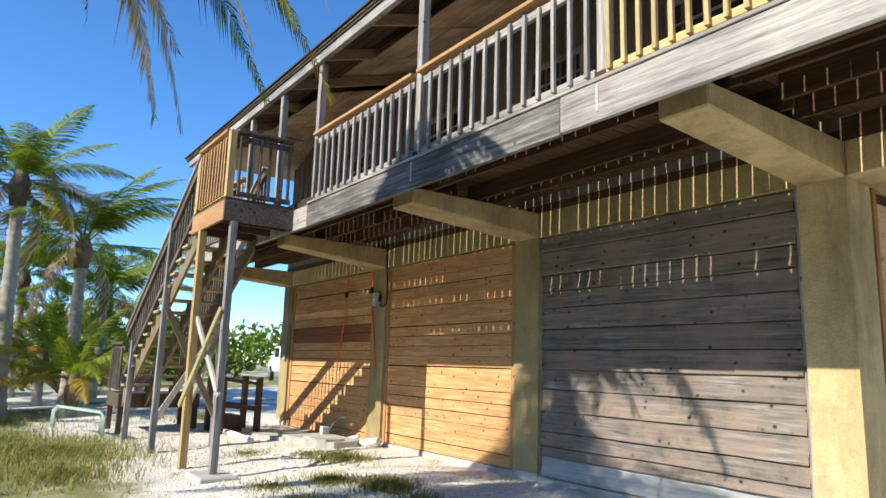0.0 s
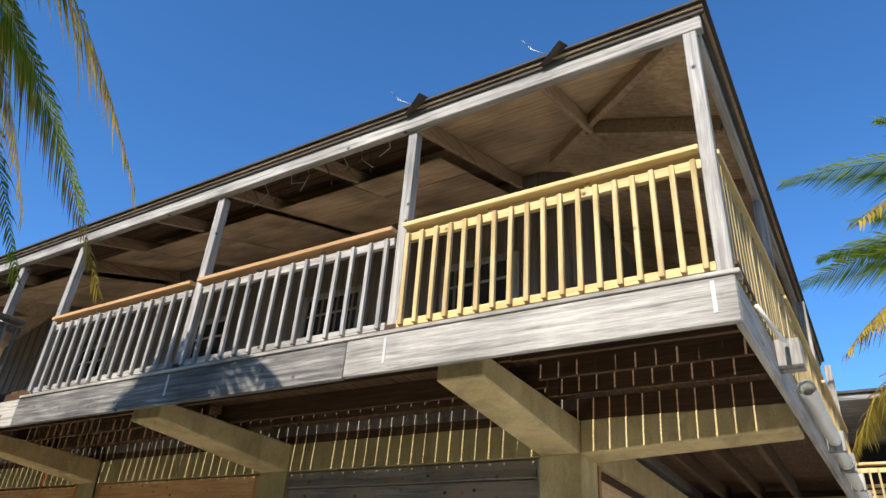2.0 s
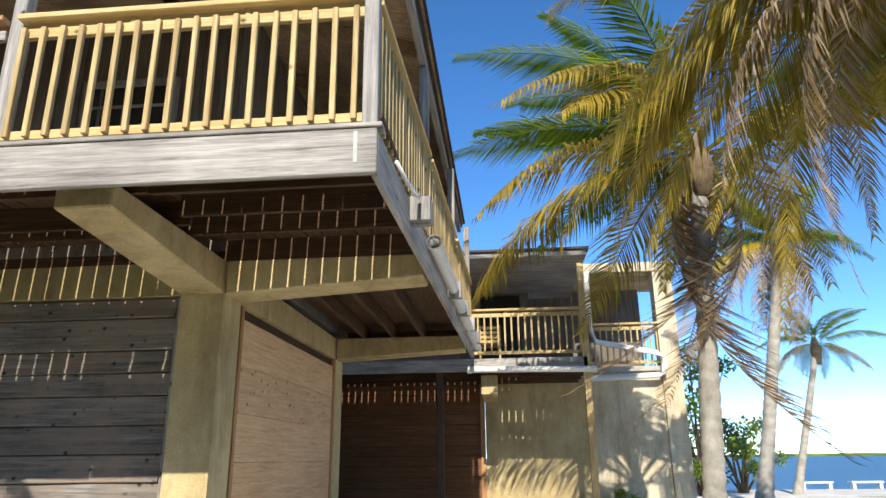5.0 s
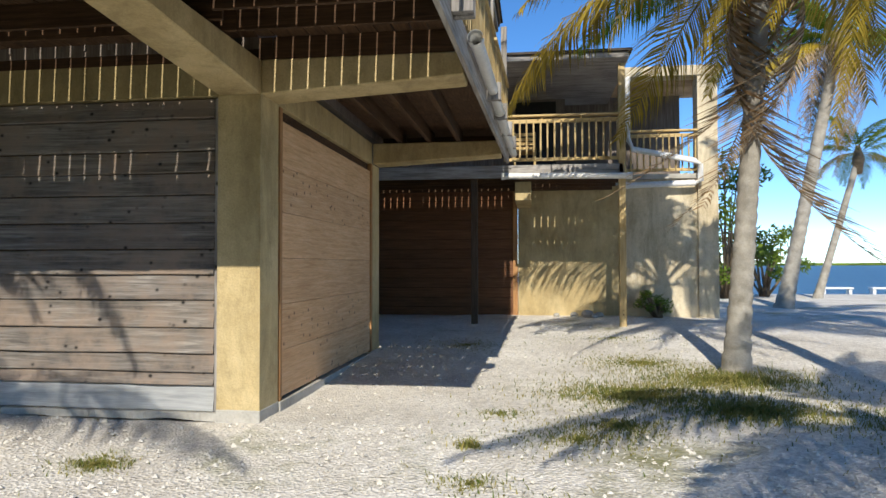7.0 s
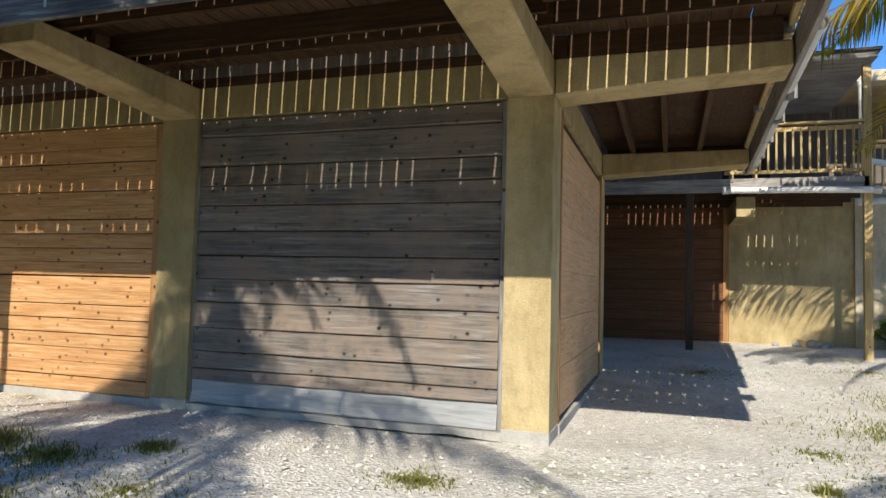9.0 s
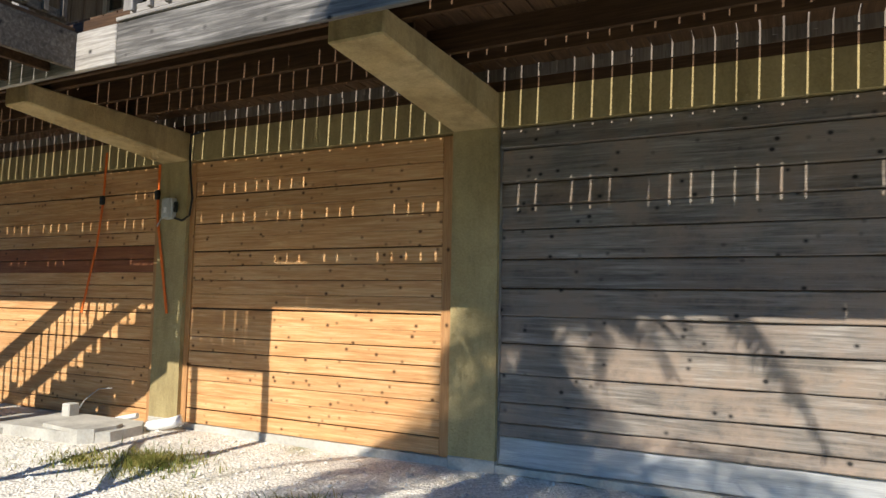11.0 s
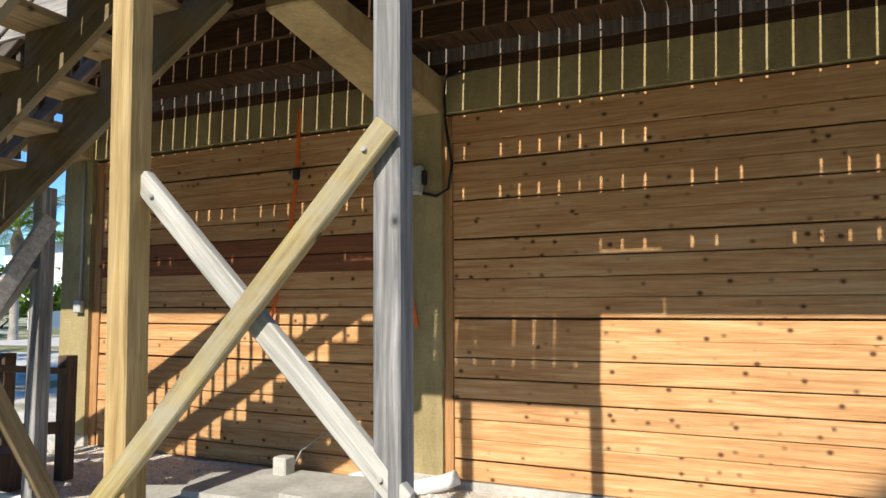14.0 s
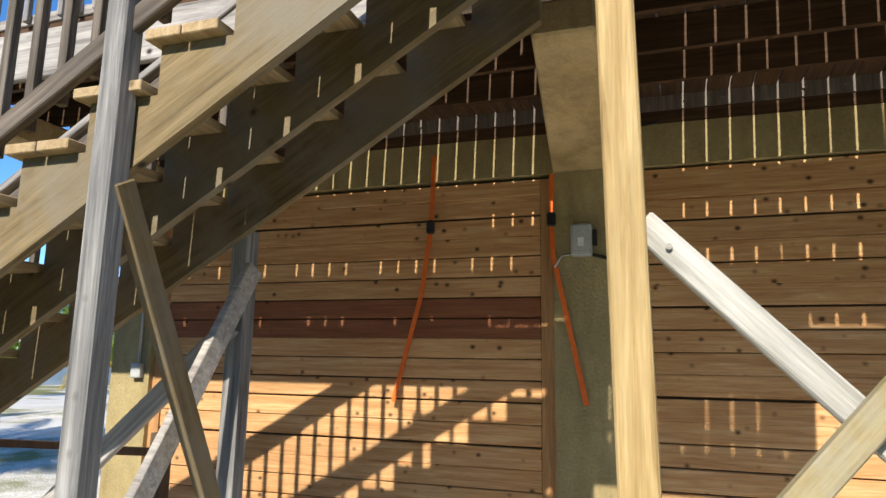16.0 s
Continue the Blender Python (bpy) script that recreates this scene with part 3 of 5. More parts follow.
# metal straps nailed down over the fascia at the posts
for x in (1.6, -0.6, -2.92):
    part("metal_strap", bx(x - 0.011, x + 0.011, FY - 0.004, FY - 0.001, 2.98, 3.17, bevel=0), BOXGREY, BALC, "perforated galvanised hurricane strap")

# ---- white pipes clamped to the side fascia ----
def pvc(path, r, label, name="drain_pipe", group=""):
    ob = thing(name, path[0], label, "pipe", group)
    part("pipe", tube(path, r, 12, caps=False), PVC, ob)
    part("pipe_lining", tube(path, r * 0.86, 12, caps=False), PVC, ob)
    for p in (path[0], path[-1]):
        q = Vector(p)
        d = (Vector(path[1]) - Vector(path[0])).normalized() if p == path[0] else (Vector(path[-1]) - Vector(path[-2])).normalized()
        part("collar", tube([q - d * 0.04, q + d * 0.04], r * 1.18, 12, caps=False), PVC, ob)
    return ob


sx = lambda y, o=0.07: side_x(y) + o
pvc([(sx(-0.2), -0.2, 3.12), (sx(1.3), 1.3, 3.12), (sx(2.2), 2.2, 3.1)], 0.055, "white plastic drain pipe clamped to the balcony fascia")
pvc([(sx(2.4), 2.4, 3.08), (sx(4.9), 4.9, 3.06)], 0.055, "white plastic drain pipe clamped to the balcony fascia")
for y in (-1.02, -0.93, 1.4, 2.3, 3.3, 4.3):
    single("pipe_bracket", bx(side_x(y) + 0.003, side_x(y) + 0.15, y - 0.035, y + 0.035, 3.02, 3.2), GREY_Z, "grey timber block holding the drain pipe", "bracket", "pipe brackets on the side fascia")
single("hose_stub", tube([(sx(-1.55, 0.01), -1.6, 3.22), (sx(-1.5, 0.05), -1.45, 3.15), (sx(-1.3, 0.08), -1.25, 3.13), (sx(-1.2, 0.08), -1.1, 3.17)], 0.014, 8), PVC, "curled end of a thin white hose", "hose")

# ---- upper floor: walls, windows ----
setting("wall_upper_front", bx(-11.0, -0.02, 0.0, 0.12, DECK, 5.9, bevel=0), SIDING, "weathered grey siding of the upper floor", "wall")
setting("wall_upper_side", bx(-0.14, -0.02, 0.122, 7.2, DECK, 5.9, bevel=0), SIDING, "weathered grey siding of the upper floor", "wall")
UPW = bpy.data.objects["wall_upper_front"]
for i in range(46):
    x = -11.0 + i * 0.24
    if x < -0.2:
        part("batten", bx(x, x + 0.035, -0.014, -0.002, DECK + 0.05, 5.6, bevel=0), SIDING, UPW)


def window(name, x0, x1, z0, z1, label):
    ob = tagged(part(name, bx(x0 + 0.03, x1 - 0.03, -0.012, -0.004, z0 + 0.03, z1 - 0.03, bevel=0), GLASSDARK), label, "window", "", "structure")
    for q in ((x0, x0 + 0.07, z0, z1), (x1 - 0.07, x1, z0, z1), (x0 + 0.07, x1 - 0.07, z0, z0 + 0.07), (x0 + 0.07, x1 - 0.07, z1 - 0.07, z1)):
        part("window_frame", bx(q[0], q[1], -0.05, -0.014, q[2], q[3]), GREY_Z, ob)
    for k in range(1, 5):
        z = z0 + (z1 - z0) * k / 5
        part("louvre", bx(x0 + 0.07, x1 - 0.07, -0.034, -0.016, z - 0.012, z + 0.012, bevel=0), GREY_X, ob)


for i, x in enumerate((-1.55, -3.6, -5.9, -8.4)):
    window(f"window_{i + 1}", x, x + 0.95, DECK + 0.35, DECK + 1.75, "dark louvred window in grey siding")

# ---- roof ----
RS = 0.33
EX0, EX1, EY0, EY1 = -11.4, 1.79, -2.17, 5.3
EZ = 5.2


def roof():
    ob = thing("roof", (-4.8, -2.2, EZ), "low hipped roof with dark shingle edge and plywood soffit", "roof")
    w = (EY1 - EY0) / 2
    zr = EZ + w * RS
    def shell(off, grow):
        x0, x1, y0, y1 = EX0 - grow, EX1 + grow, EY0 - grow, EY1 + grow
        z0, z1 = EZ + off, zr + off + grow * RS
        e = [(x0, y0, z0), (x1, y0, z0), (x1, y1, z0), (x0, y1, z0)]
        r = [(x0 + w + grow, y0 + w + grow, z1), (x1 - w - grow, y0 + w + grow, z1)]
        return e, r
    for name, off, th, grow, mat in (("soffit", 0.0, 0.02, 0.0, PLY), ("shingles", 0.024, 0.018, 0.028, SHINGLE)):
        bm = bmesh.new()
        for o in (off, off + th):
            e, r = shell(o, grow)
            v = [bm.verts.new(p) for p in e + r]
            for q in ((0, 1, 5, 4), (1, 2, 5), (2, 3, 4, 5), (3, 0, 4)):
                bm.faces.new([v[k] for k in q])
            if o == off:
                low = v
        for a, b in ((0, 1), (1, 2), (2, 3), (3, 0)):
            bm.faces.new((low[a], low[b], v[b], v[a]))
        part(name, bm, mat, ob)
    # eave header and fascia
    part("header", bx(-5.2, 1.76, FY, FY + 0.07, 5.042, 5.215, bevel=0.006), GREY_X, ob)
    part("header", bx(-11.3, -5.203, FY + 0.002, FY + 0.072, 5.042, 5.21, bevel=0.006), GREY_X, ob)
    part("header", tb((1.7, FY + 0.08, 5.12), (1.72, 5.2, 5.12), 0.06, 0.17), GREY_Y, ob)
    part("drip_edge", bx(EX0, EX1, EY0 + 0.02, EY0 + 0.05, EZ - 0.035, EZ - 0.002, bevel=0), SHINGLE, ob)
    part("drip_edge", bx(EX1 - 0.05, EX1 - 0.02, EY0 + 0.055, EY1, EZ - 0.04, EZ - 0.002, bevel=0), SHINGLE, ob)
    # rafters
    def zs(y):
        return EZ + (y - EY0) * RS
    for x in (0.55, -0.6, -1.75, -2.9, -4.05, -5.2, -6.4, -7.6, -8.8, -10.0):
        y0 = FY + 0.08
        part("rafter", tb((x, y0, zs(y0) - 0.085), (x, 0.0, zs(0.0) - 0.085), 0.045, 0.15), RAFTER, ob)
    for y in (-0.9, 0.1, 1.3, 2.5, 3.7):
        x0 = 1.66
        part("rafter", tb((x0, y, EZ + (EX1 - x0) * RS - 0.085), (max(0.0, EX1 - (y - EY0)) if y < 0 else 0.0, y, EZ + (EX1 - (max(0.0, EX1 - (y - EY0)) if y < 0 else 0.0)) * RS - 0.085), 0.045, 0.15), RAFTER, ob)
    part("hip_rafter", tb((1.66, FY + 0.06, EZ + 0.03), (-0.05, -0.4, EZ + 1.86 * RS - 0.06), 0.06, 0.2), RAFTER, ob)
    # ceiling sheets hung under the rafters
    for a, b in ((-2.85, -0.75), (-5.1, -3.0), (-8.7, -6.6)):
        for k in range(2):
            for y0, y1 in ((FY + 0.72, -0.92), (-0.905, -0.02)):
                c = a + (b - a) * (k + 0.5) / 2
                dip = random.uniform(-0.012, 0.012)
                part("plywood_sheet", tb((c, y0, zs(y0) - 0.18 + dip), (c, y1, zs(y1) - 0.18), (b - a) / 2 - 0.012, 0.014, bevel=0.002), PLY, ob, "stained plywood ceiling sheet")
    for y0, y1 in ((FY + 0.1, FY + 0.24), (FY + 0.25, FY + 0.39), (FY + 0.4, FY + 0.54), (FY + 0.55, FY + 0.69), (FY + 0.7, FY + 0.84)):
        part("sheathing_board", tb((-10.9, (y0 + y1) / 2, zs((y0 + y1) / 2) - 0.016), (-0.66, (y0 + y1) / 2, zs((y0 + y1) / 2) - 0.016), y1 - y0, 0.014, up=(0, -RS, 1), bevel=0), JOIST_X, ob, "dark sheathing board in the open eave")
    # loose wires and roots hanging from the open eave
    for k in range(14):
        x = -2.75 + 2.0 * k / 13 + 0.06 * math.sin(k * 5)
        part("loose_wire", tube([(x, FY + 0.12, 5.2), (x + 0.06 * math.sin(k), FY + 0.2, 5.1 - 0.03 * (k % 3)), (x + 0.14 * math.sin(k * 2), FY + 0.18, 5.02 - 0.05 * (k % 4))], 0.004, 5), BLACK if k % 2 else STEEL, ob)
    # torn flashing flaps on the eave
    for x in (0.62, -0.62):
        bm = tb((x, EY0 + 0.03, EZ - 0.03), (x + 0.2, EY0 - 0.06, EZ + 0.06), 0.09, 0.006)
        part("flashing_flap", bm, SHINGLE, ob, "bent dark scrap of flashing")
        part("loose_wire", tube([(x + 0.1, EY0, EZ + 0.02), (x - 0.05, EY0 - 0.06, EZ + 0.1), (x - 0.12, EY0 - 0.1, EZ + 0.2)], 0.004, 5), STEEL, ob)


roof()

# ---- landing and stairs ----
LX0, LX1, LY0 = -7.1, -5.71, -3.02


def landing():
    ob = thing("stair_landing", (-6.35, -2.6, 2.9), "small timber landing at the head of the stairs", "landing")
    part("side_fascia", bx(LX1 - 0.04, LX1, LY0, FY - 0.004, 2.93, 3.19, bevel=0.005), OLD_X, ob)
    part("front_fascia", bx(LX0, LX1 - 0.043, LY0, LY0 + 0.04, 2.94, 3.19, bevel=0.005), CAP_X, ob)
    for x in (-6.0, -6.5, -7.05):
        part("joist", bx(x - 0.02, x + 0.02, LY0 + 0.043, FY - 0.006, 2.95, 3.13), JOIST_X, ob)
    n = 9
    for i in range(n):
        a = LX0 + 0.05 + (LX1 - LX0 - 0.06) * i / n
        part("deck_board", bx(a, a + (LX1 - LX0 - 0.06) / n - 0.008, LY0 + 0.01, FY - 0.006, 3.192, 3.222, bevel=0.003), DECK_Y, ob)
    post(ob, LX1 - 0.05, LY0 + 0.05, 3.225, 4.08, YELLOW_Z, 0.088)
    post(ob, LX0 + 0.05, LY0 + 0.05, 3.225, 4.08, YELLOW_Z, 0.088)
    railing(ob, (LX0 + 0.1, LY0 + 0.05), (LX1 - 0.1, LY0 + 0.05), (CAP_X, YELLOW_X, CAP_X), z=3.2)
    railing(ob, (LX1 - 0.05, LY0 + 0.1), (LX1 - 0.05, FY - 0.05), (OLD_X, OLD_X, OLD_Z), z=3.2)
    return ob


landing()


def leg(x, y, top, mat, label, pad=False, dx=0.0, w=0.095, knot=0):
    z = gz(x, y)
    ob = thing("timber_post", (x, y, z), label, "post", "posts under the landing and stairs")
    bm = bx(-w / 2, w / 2, -w / 2, w / 2, z - 0.1, top, bevel=0.006)
    for v in bm.verts:
        k = (v.co.z - z) / (top - z)
        v.co.x += x + dx * k
        v.co.y += y
    part("shaft", bm, mat, ob)
    if pad:
        part("pad", bx(x - 0.3, x + 0.25, y - 0.22, y + 0.22, z - 0.08, z + 0.055, bevel=0.02), FOOTING, ob, "rough concrete pad")
    return ob


leg(-5.735, -2.88, 2.93, POST_G, "weathered grey timber post on a concrete pad", True, dx=-0.01, w=0.086)
leg(-6.625, -2.985, 2.94, POST_Y, "yellow treated pine post under the landing", w=0.092, dx=-0.06)
leg(-8.25, -3.0, 3.35, POST_G, "weathered grey timber post beside the stairs", w=0.085)
leg(-8.36, -2.1, 2.02, POST_G, "weathered grey timber post under the stairs", w=0.085)
leg(-10.2, -3.0, 1.55, POST_G, "short grey timber post under the stairs", w=0.09)


def plank(name, a, b, w, h, mat, parent):
    """A straight timber whose grain runs along it (local x)."""
    a, b = Vector(a), Vector(b)
    d = (b - a).normalized()
    s = d.cross(Vector((0, 0, 1))).normalized()
    o = part(name, bx(0, (b - a).length, -w / 2, w / 2, -h / 2, h / 2, bevel=0.005), mat, parent)
    m = Matrix((d, -s, s.cross(d))).transposed().to_4x4()
    m.translation = a
    o.matrix_basis = m
    return o


def brace(a, b, mat, label, w=0.04, h=0.115):
    a, b = Vector(a), Vector(b)
    d = (b - a).normalized()
    ob = thing("brace", ((a + b) / 2), label, "brace", "diagonal braces between posts")
    plank("plank", a, b, w, h, mat, ob)
    for p in (a + d * 0.09, b - d * 0.09):
        part("bolt", tube([p + Vector((0, -w / 2 - 0.01, 0)), p + Vector((0, w / 2, 0))], 0.008, 8), FOOTING, ob)


brace((-5.72, -2.946, 1.865), (-6.77, -3.045, 0.67), BRACE_X, "yellow-grey weathered plank brace", h=0.07)
brace((-6.63, -2.965, 1.785), (-5.69, -2.9, 0.84), PALE_X, "bleached pale plank brace", h=0.072)
brace((-8.22, -2.98, 2.0), (-8.22, -2.1, 0.35), STAIR_X, "weathered brown plank brace under the stairs", h=0.09)
brace((-8.31, -2.1, 1.85), (-8.42, -2.98, 0.3), GREY_Y, "weathered grey plank brace under the stairs", h=0.09)
brace((-8.36, -2.15, 1.6), (-9.6, -2.15, 0.5), GREY_X, "weathered grey plank brace under the stairs", h=0.09)

RUN, RISE, NST = 0.28, 0.171, 15


def stairs():
    ob = thing("staircase", (-9.2, -2.6, 0.5), "open timber staircase with sawtooth stringers and plank treads", "stairs")
    xt = LX0 + 0.085
    for y in (-2.93, -2.56, -2.16):
        bm = bmesh.new()
        pts = [(xt, DECK - RISE - 0.04)]
        for i in range(1, NST):
            pts.append((xt - i * RUN, DECK - i * RISE - 0.04))
            pts.append((xt - i * RUN, DECK - (i + 1) * RISE - 0.04))
        sl = RISE / RUN
        low = lambda x: DECK - 0.04 - RISE - 0.315 - (xt - x) * sl + 0.122
        top = pts
        n = len(top)
        f = [bm.verts.new((x, y - 0.02, z)) for x, z in top]
        g = [bm.verts.new((x, y - 0.02, low(x))) for x, z in top]
        f2 = [bm.verts.new((x, y + 0.02, z)) for x, z in top]
        g2 = [bm.verts.new((x, y + 0.02, low(x))) for x, z in top]
        for i in range(n - 1):
            if abs(top[i][0] - top[i + 1][0]) > 1e-6:
                bm.faces.new((f[i], f[i + 1], g[i + 1], g[i])), bm.faces.new((f2[i + 1], f2[i], g2[i], g2[i + 1]))
                bm.faces.new((g[i], g[i + 1], g2[i + 1], g2[i]))
            bm.faces.new((f[i], f2[i], f2[i + 1], f[i + 1]))
        bm.faces.new((f[0], g[0], g2[0], f2[0]))
        tilt = Matrix.Rotation(-math.atan2(RISE, RUN), 4, "Y")
        bm.transform(tilt.inverted())
        part("stringer", bm, STAIR_X, ob).matrix_basis = tilt
    for i in range(1, NST):
        x, z = xt - i * RUN, DECK - i * RISE
        for a, b in ((-0.02, 0.118), (0.124, 0.262)):
            part("tread", bx(x + a - 0.01, x + b - 0.01, -3.0, -2.1, z - 0.038, z, bevel=0.004), TREAD_Y, ob)
    # sloping handrails with balusters
    for y in (-2.99, -2.1):
        a, b = Vector((xt + 0.05, y, DECK + 0.86)), Vector((xt - 13.6 * RUN, y, DECK - 13.6 * RISE + 0.86))
        plank("handrail", a, b, 0.09, 0.04, GREY_X, ob)
        off = Vector((0, 0, -0.1))
        plank("sub_rail", a + off, b + off, 0.038, 0.08, OLD_X, ob)
        off = Vector((0, 0, -0.75))
        plank("shoe_rail", a + off, b + off, 0.038, 0.08, OLD_X, ob)
        for k in range(28):
            p = a.lerp(b, (k + 0.5) / 28)
            part("baluster", bx(p.x - 0.018, p.x + 0.018, p.y + 0.02, p.y + 0.056, p.z - 0.79, p.z - 0.05, bevel=0.003), OLD_Z, ob)
    # lower platform
    x1, x0, z = xt - 14 * RUN, xt - 14 * RUN - 1.1, DECK - 15 * RISE
    part("platform", bx(x0, x1, -3.02, -1.6, z - 0.25, z, bevel=0.006), DARK_Z, ob, "dark stained platform at the foot of the stairs")
    for x in (x0 + 0.06, x1 - 0.06):
        for y in (-2.96, -1.66):
            part("platform_leg", bx(x - 0.045, x + 0.045, y - 0.045, y + 0.045, -0.2, z - 0.25), DARK_Z, ob)
    railing(ob, (x0 + 0.05, -2.98), (x1, -2.98), (OLD_X, OLD_X, OLD_Z), z=z)
    for y in (-1.55, -0.9):
        for x in (-10.5, -9.75):
            part("newel", bx(x - 0.05, x + 0.05, y - 0.05, y + 0.05, -0.1, 0.98), DARK_Z, ob)
    for x in (-10.5, -9.75):
        part("lower_rail", tb((x, -1.6, 0.95), (x, -0.85, 0.85), 0.09, 0.05), DARK_Z, ob)
        part("lower_rail", tb((x, -1.6, 0.5), (x, -0.85, 0.42), 0.04, 0.09), DARK_Z, ob)
    part("bottom_step", bx(-10.45, -9.8, -1.5, -1.15, 0.02, 0.3), DARK_Z, ob)


stairs()

# ---- straps, meter box, cable ----
def strap(path, bx_, bz, label):
    ob = thing("ratchet_strap", path[-1], label, "strap", "orange straps over the boarded bay")
    bm = bmesh.new()
    for a, b in zip(path, path[1:]):
        bar(bm, a, b, 0.034, 0.004, up=(0, 1, 0), bevel=0)
    part("webbing", bm, ORANGE, ob)
    part("ratchet", bx(bx_ - 0.03, bx_ + 0.03, path[0][1] - 0.035, path[0][1] + 0.01, bz - 0.05, bz + 0.05, bevel=0.012), BLACK, ob, "black ratchet buckle")


strap([(-8.22, -0.012, 3.0), (-8.235, -0.012, 2.45), (-8.3, -0.012, 1.95), (-8.5, -0.012, 1.18)], -8.235, 2.45, "orange ratchet strap hanging over cedar boards")
strap([(-7.335, -0.02, 2.79), (-7.34, -0.02, 2.45), (-7.33, -0.02, 2.2), (-7.12, -0.022, 1.2)], -7.34, 2.46, "orange ratchet strap hanging beside a column")


def meter_box():
    ob = thing("junction_box", (-7.13, -0.05, 2.2), "grey electrical junction box screwed to the column", "electrical box")
    part("housing", bx(-7.2, -7.06, -0.085, -0.008, 2.19, 2.41, bevel=0.01), BOXGREY, ob)
    part("cover", bx(-7.19, -7.07, -0.1, -0.087, 2.2, 2.4, bevel=0.008), BOXGREY, ob)
    part("label_plate", bx(-7.15, -7.11, -0.103, -0.1005, 2.25, 2.31, bevel=0), PVC, ob)
    part("switch", bx(-7.058, -7.03, -0.06, -0.02, 2.26, 2.37, bevel=0.005), BLACK, ob)
    part("cable", tube([(-7.06, -0.03, 2.2), (-6.95, -0.03, 2.17), (-6.85, -0.03, 2.22), (-6.82, -0.03, 2.4), (-6.87, -0.03, 2.7), (-6.88, -0.035, 2.95), (-6.85, -0.06, 3.06), (-6.6, -0.06, 3.09)], 0.012, 7), BLACK, ob)
    part("cable", tube([(-7.19, -0.03, 2.21), (-7.27, -0.03, 2.2), (-7.32, -0.03, 2.12)], 0.008, 6), BOXGREY, ob)


meter_box()


def conduit():
    ob = thing("conduit", (-10.78, -0.03, 1.3), "thin grey conduit and outlet box on the column", "conduit")
    part("pipe", tube([(-10.8, -0.02, 1.42), (-10.8, -0.02, 2.78)], 0.012, 8), BOXGREY, ob)
    part("outlet", bx(-10.85, -10.75, -0.06, -0.008, 1.3, 1.42, bevel=0.008), BOXGREY, ob)


conduit()

# ---- slabs and pipes lying at the cedar bays ----
def slab(name, x, y, lx, ly, h, rot, label):
    bm = bmesh.new()
    n = 14
    top, bot = [], []
    for k in range(n):
        a = math.tau * k / n
        c, s = math.cos(a), math.sin(a)
        r = 1 / max(abs(c), abs(s)) * (1 + 0.08 * noise.noise((k * 2.1, x, y)))
        top.append(bm.verts.new((c * r * lx / 2, s * r * ly / 2, h)))
        bot.append(bm.verts.new((c * r * lx / 2 * 1.02, s * r * ly / 2 * 1.02, -0.08)))
    bm.faces.new(top), bm.faces.new(bot[::-1])
    for k in range(n):
        bm.faces.new((top[k], bot[k], bot[(k + 1) % n], top[(k + 1) % n]))
    bm.transform(Matrix.Translation((x, y, gz(x, y))) @ Matrix.Rotation(rot, 4, "Z"))
    single(name, bm, FOOTING, label, "slab", "broken slabs by the bays")


slab("concrete_slab", -7.75, -0.62, 1.6, 0.75, 0.09, 0.05, "broken pale concrete slab lying on gravel")
slab("concrete_slab", -7.35, -0.72, 0.7, 0.45, 0.13, -0.1, "small broken concrete slab on gravel")
slab("concrete_slab", -8.55, -1.0, 0.9, 0.4, 0.06, 0.4, "flat broken concrete slab on gravel")
single("white_pipe", tube([(-7.05, -0.25, 0.08), (-6.85, -0.12, 0.12), (-6.78, -0.06, 0.15)], 0.055, 10), PVC, "short white plastic pipe lying at the column", "pipe")
single("white_pipe", tube([(-7.6, -0.18, 0.09), (-7.38, -0.1, 0.14)], 0.03, 10), PVC, "short white plastic pipe lying by the boards", "pipe")
single("white_pipe", tube([(-10.2, -1.5, 0.05), (-9.3, -1.45, 0.04), (-8.3, -1.5, 0.03)], 0.045, 10), PVC, "long white plastic pipe on the ground", "pipe")
single("loose_wire", tube([(-8.0, -0.35, 0.15), (-7.95, -0.3, 0.28), (-7.8, -0.25, 0.4), (-7.6, -0.25, 0.42)], 0.006, 5), GREY_X, "dry bent wire rising from the rubble", "wire")
single("block", bx(-8.1, -7.98, -0.45, -0.33, 0.08, 0.25, bevel=0.01), FOOTING, "small upright broken concrete block", "block")
for k in range(3):
    o = 0.16 * k
    single("metal_frame", tube([(-11.9 + o, -3.9, 0.0), (-11.9 + o, -3.9, 0.28), (-11.8 + o, -3.85, 0.36), (-10.4 + o, -3.4, 0.36), (-10.3 + o, -3.36, 0.28), (-10.3 + o, -3.36, 0.0)], 0.022, 8), plain("green_paint", (0.25, 0.36, 0.3), (0.4, 0.48, 0.42), 4.0), "bent pale green metal tube frame on grass", "metal frame", "tube frames by the stairs")

for k, (x, y, r) in enumerate(((3.35, 8.62, 0.13), (3.1, 8.7, 0.08), (3.62, 8.66, 0.09), (2.75, 8.72, 0.06), (3.5, 8.45, 0.07))):
    bm = bmesh.new()
    bmesh.ops.create_icosphere(bm, subdivisions=2, radius=r)
    for v in bm.verts:
        v.co *= 1 + 0.45 * noise.noise(v.co * (4 / r) * 0.12 + Vector((k * 3.1, 0, 0)))
        v.co.z *= 0.75
    bm.transform(Matrix.Translation((x, y, gz(x, y) + r * 0.45)))
    single("rubble_stone", bm, FOOTING, "rough grey stone at the foot of the stucco wall", "stone", "rubble by the rear wall")

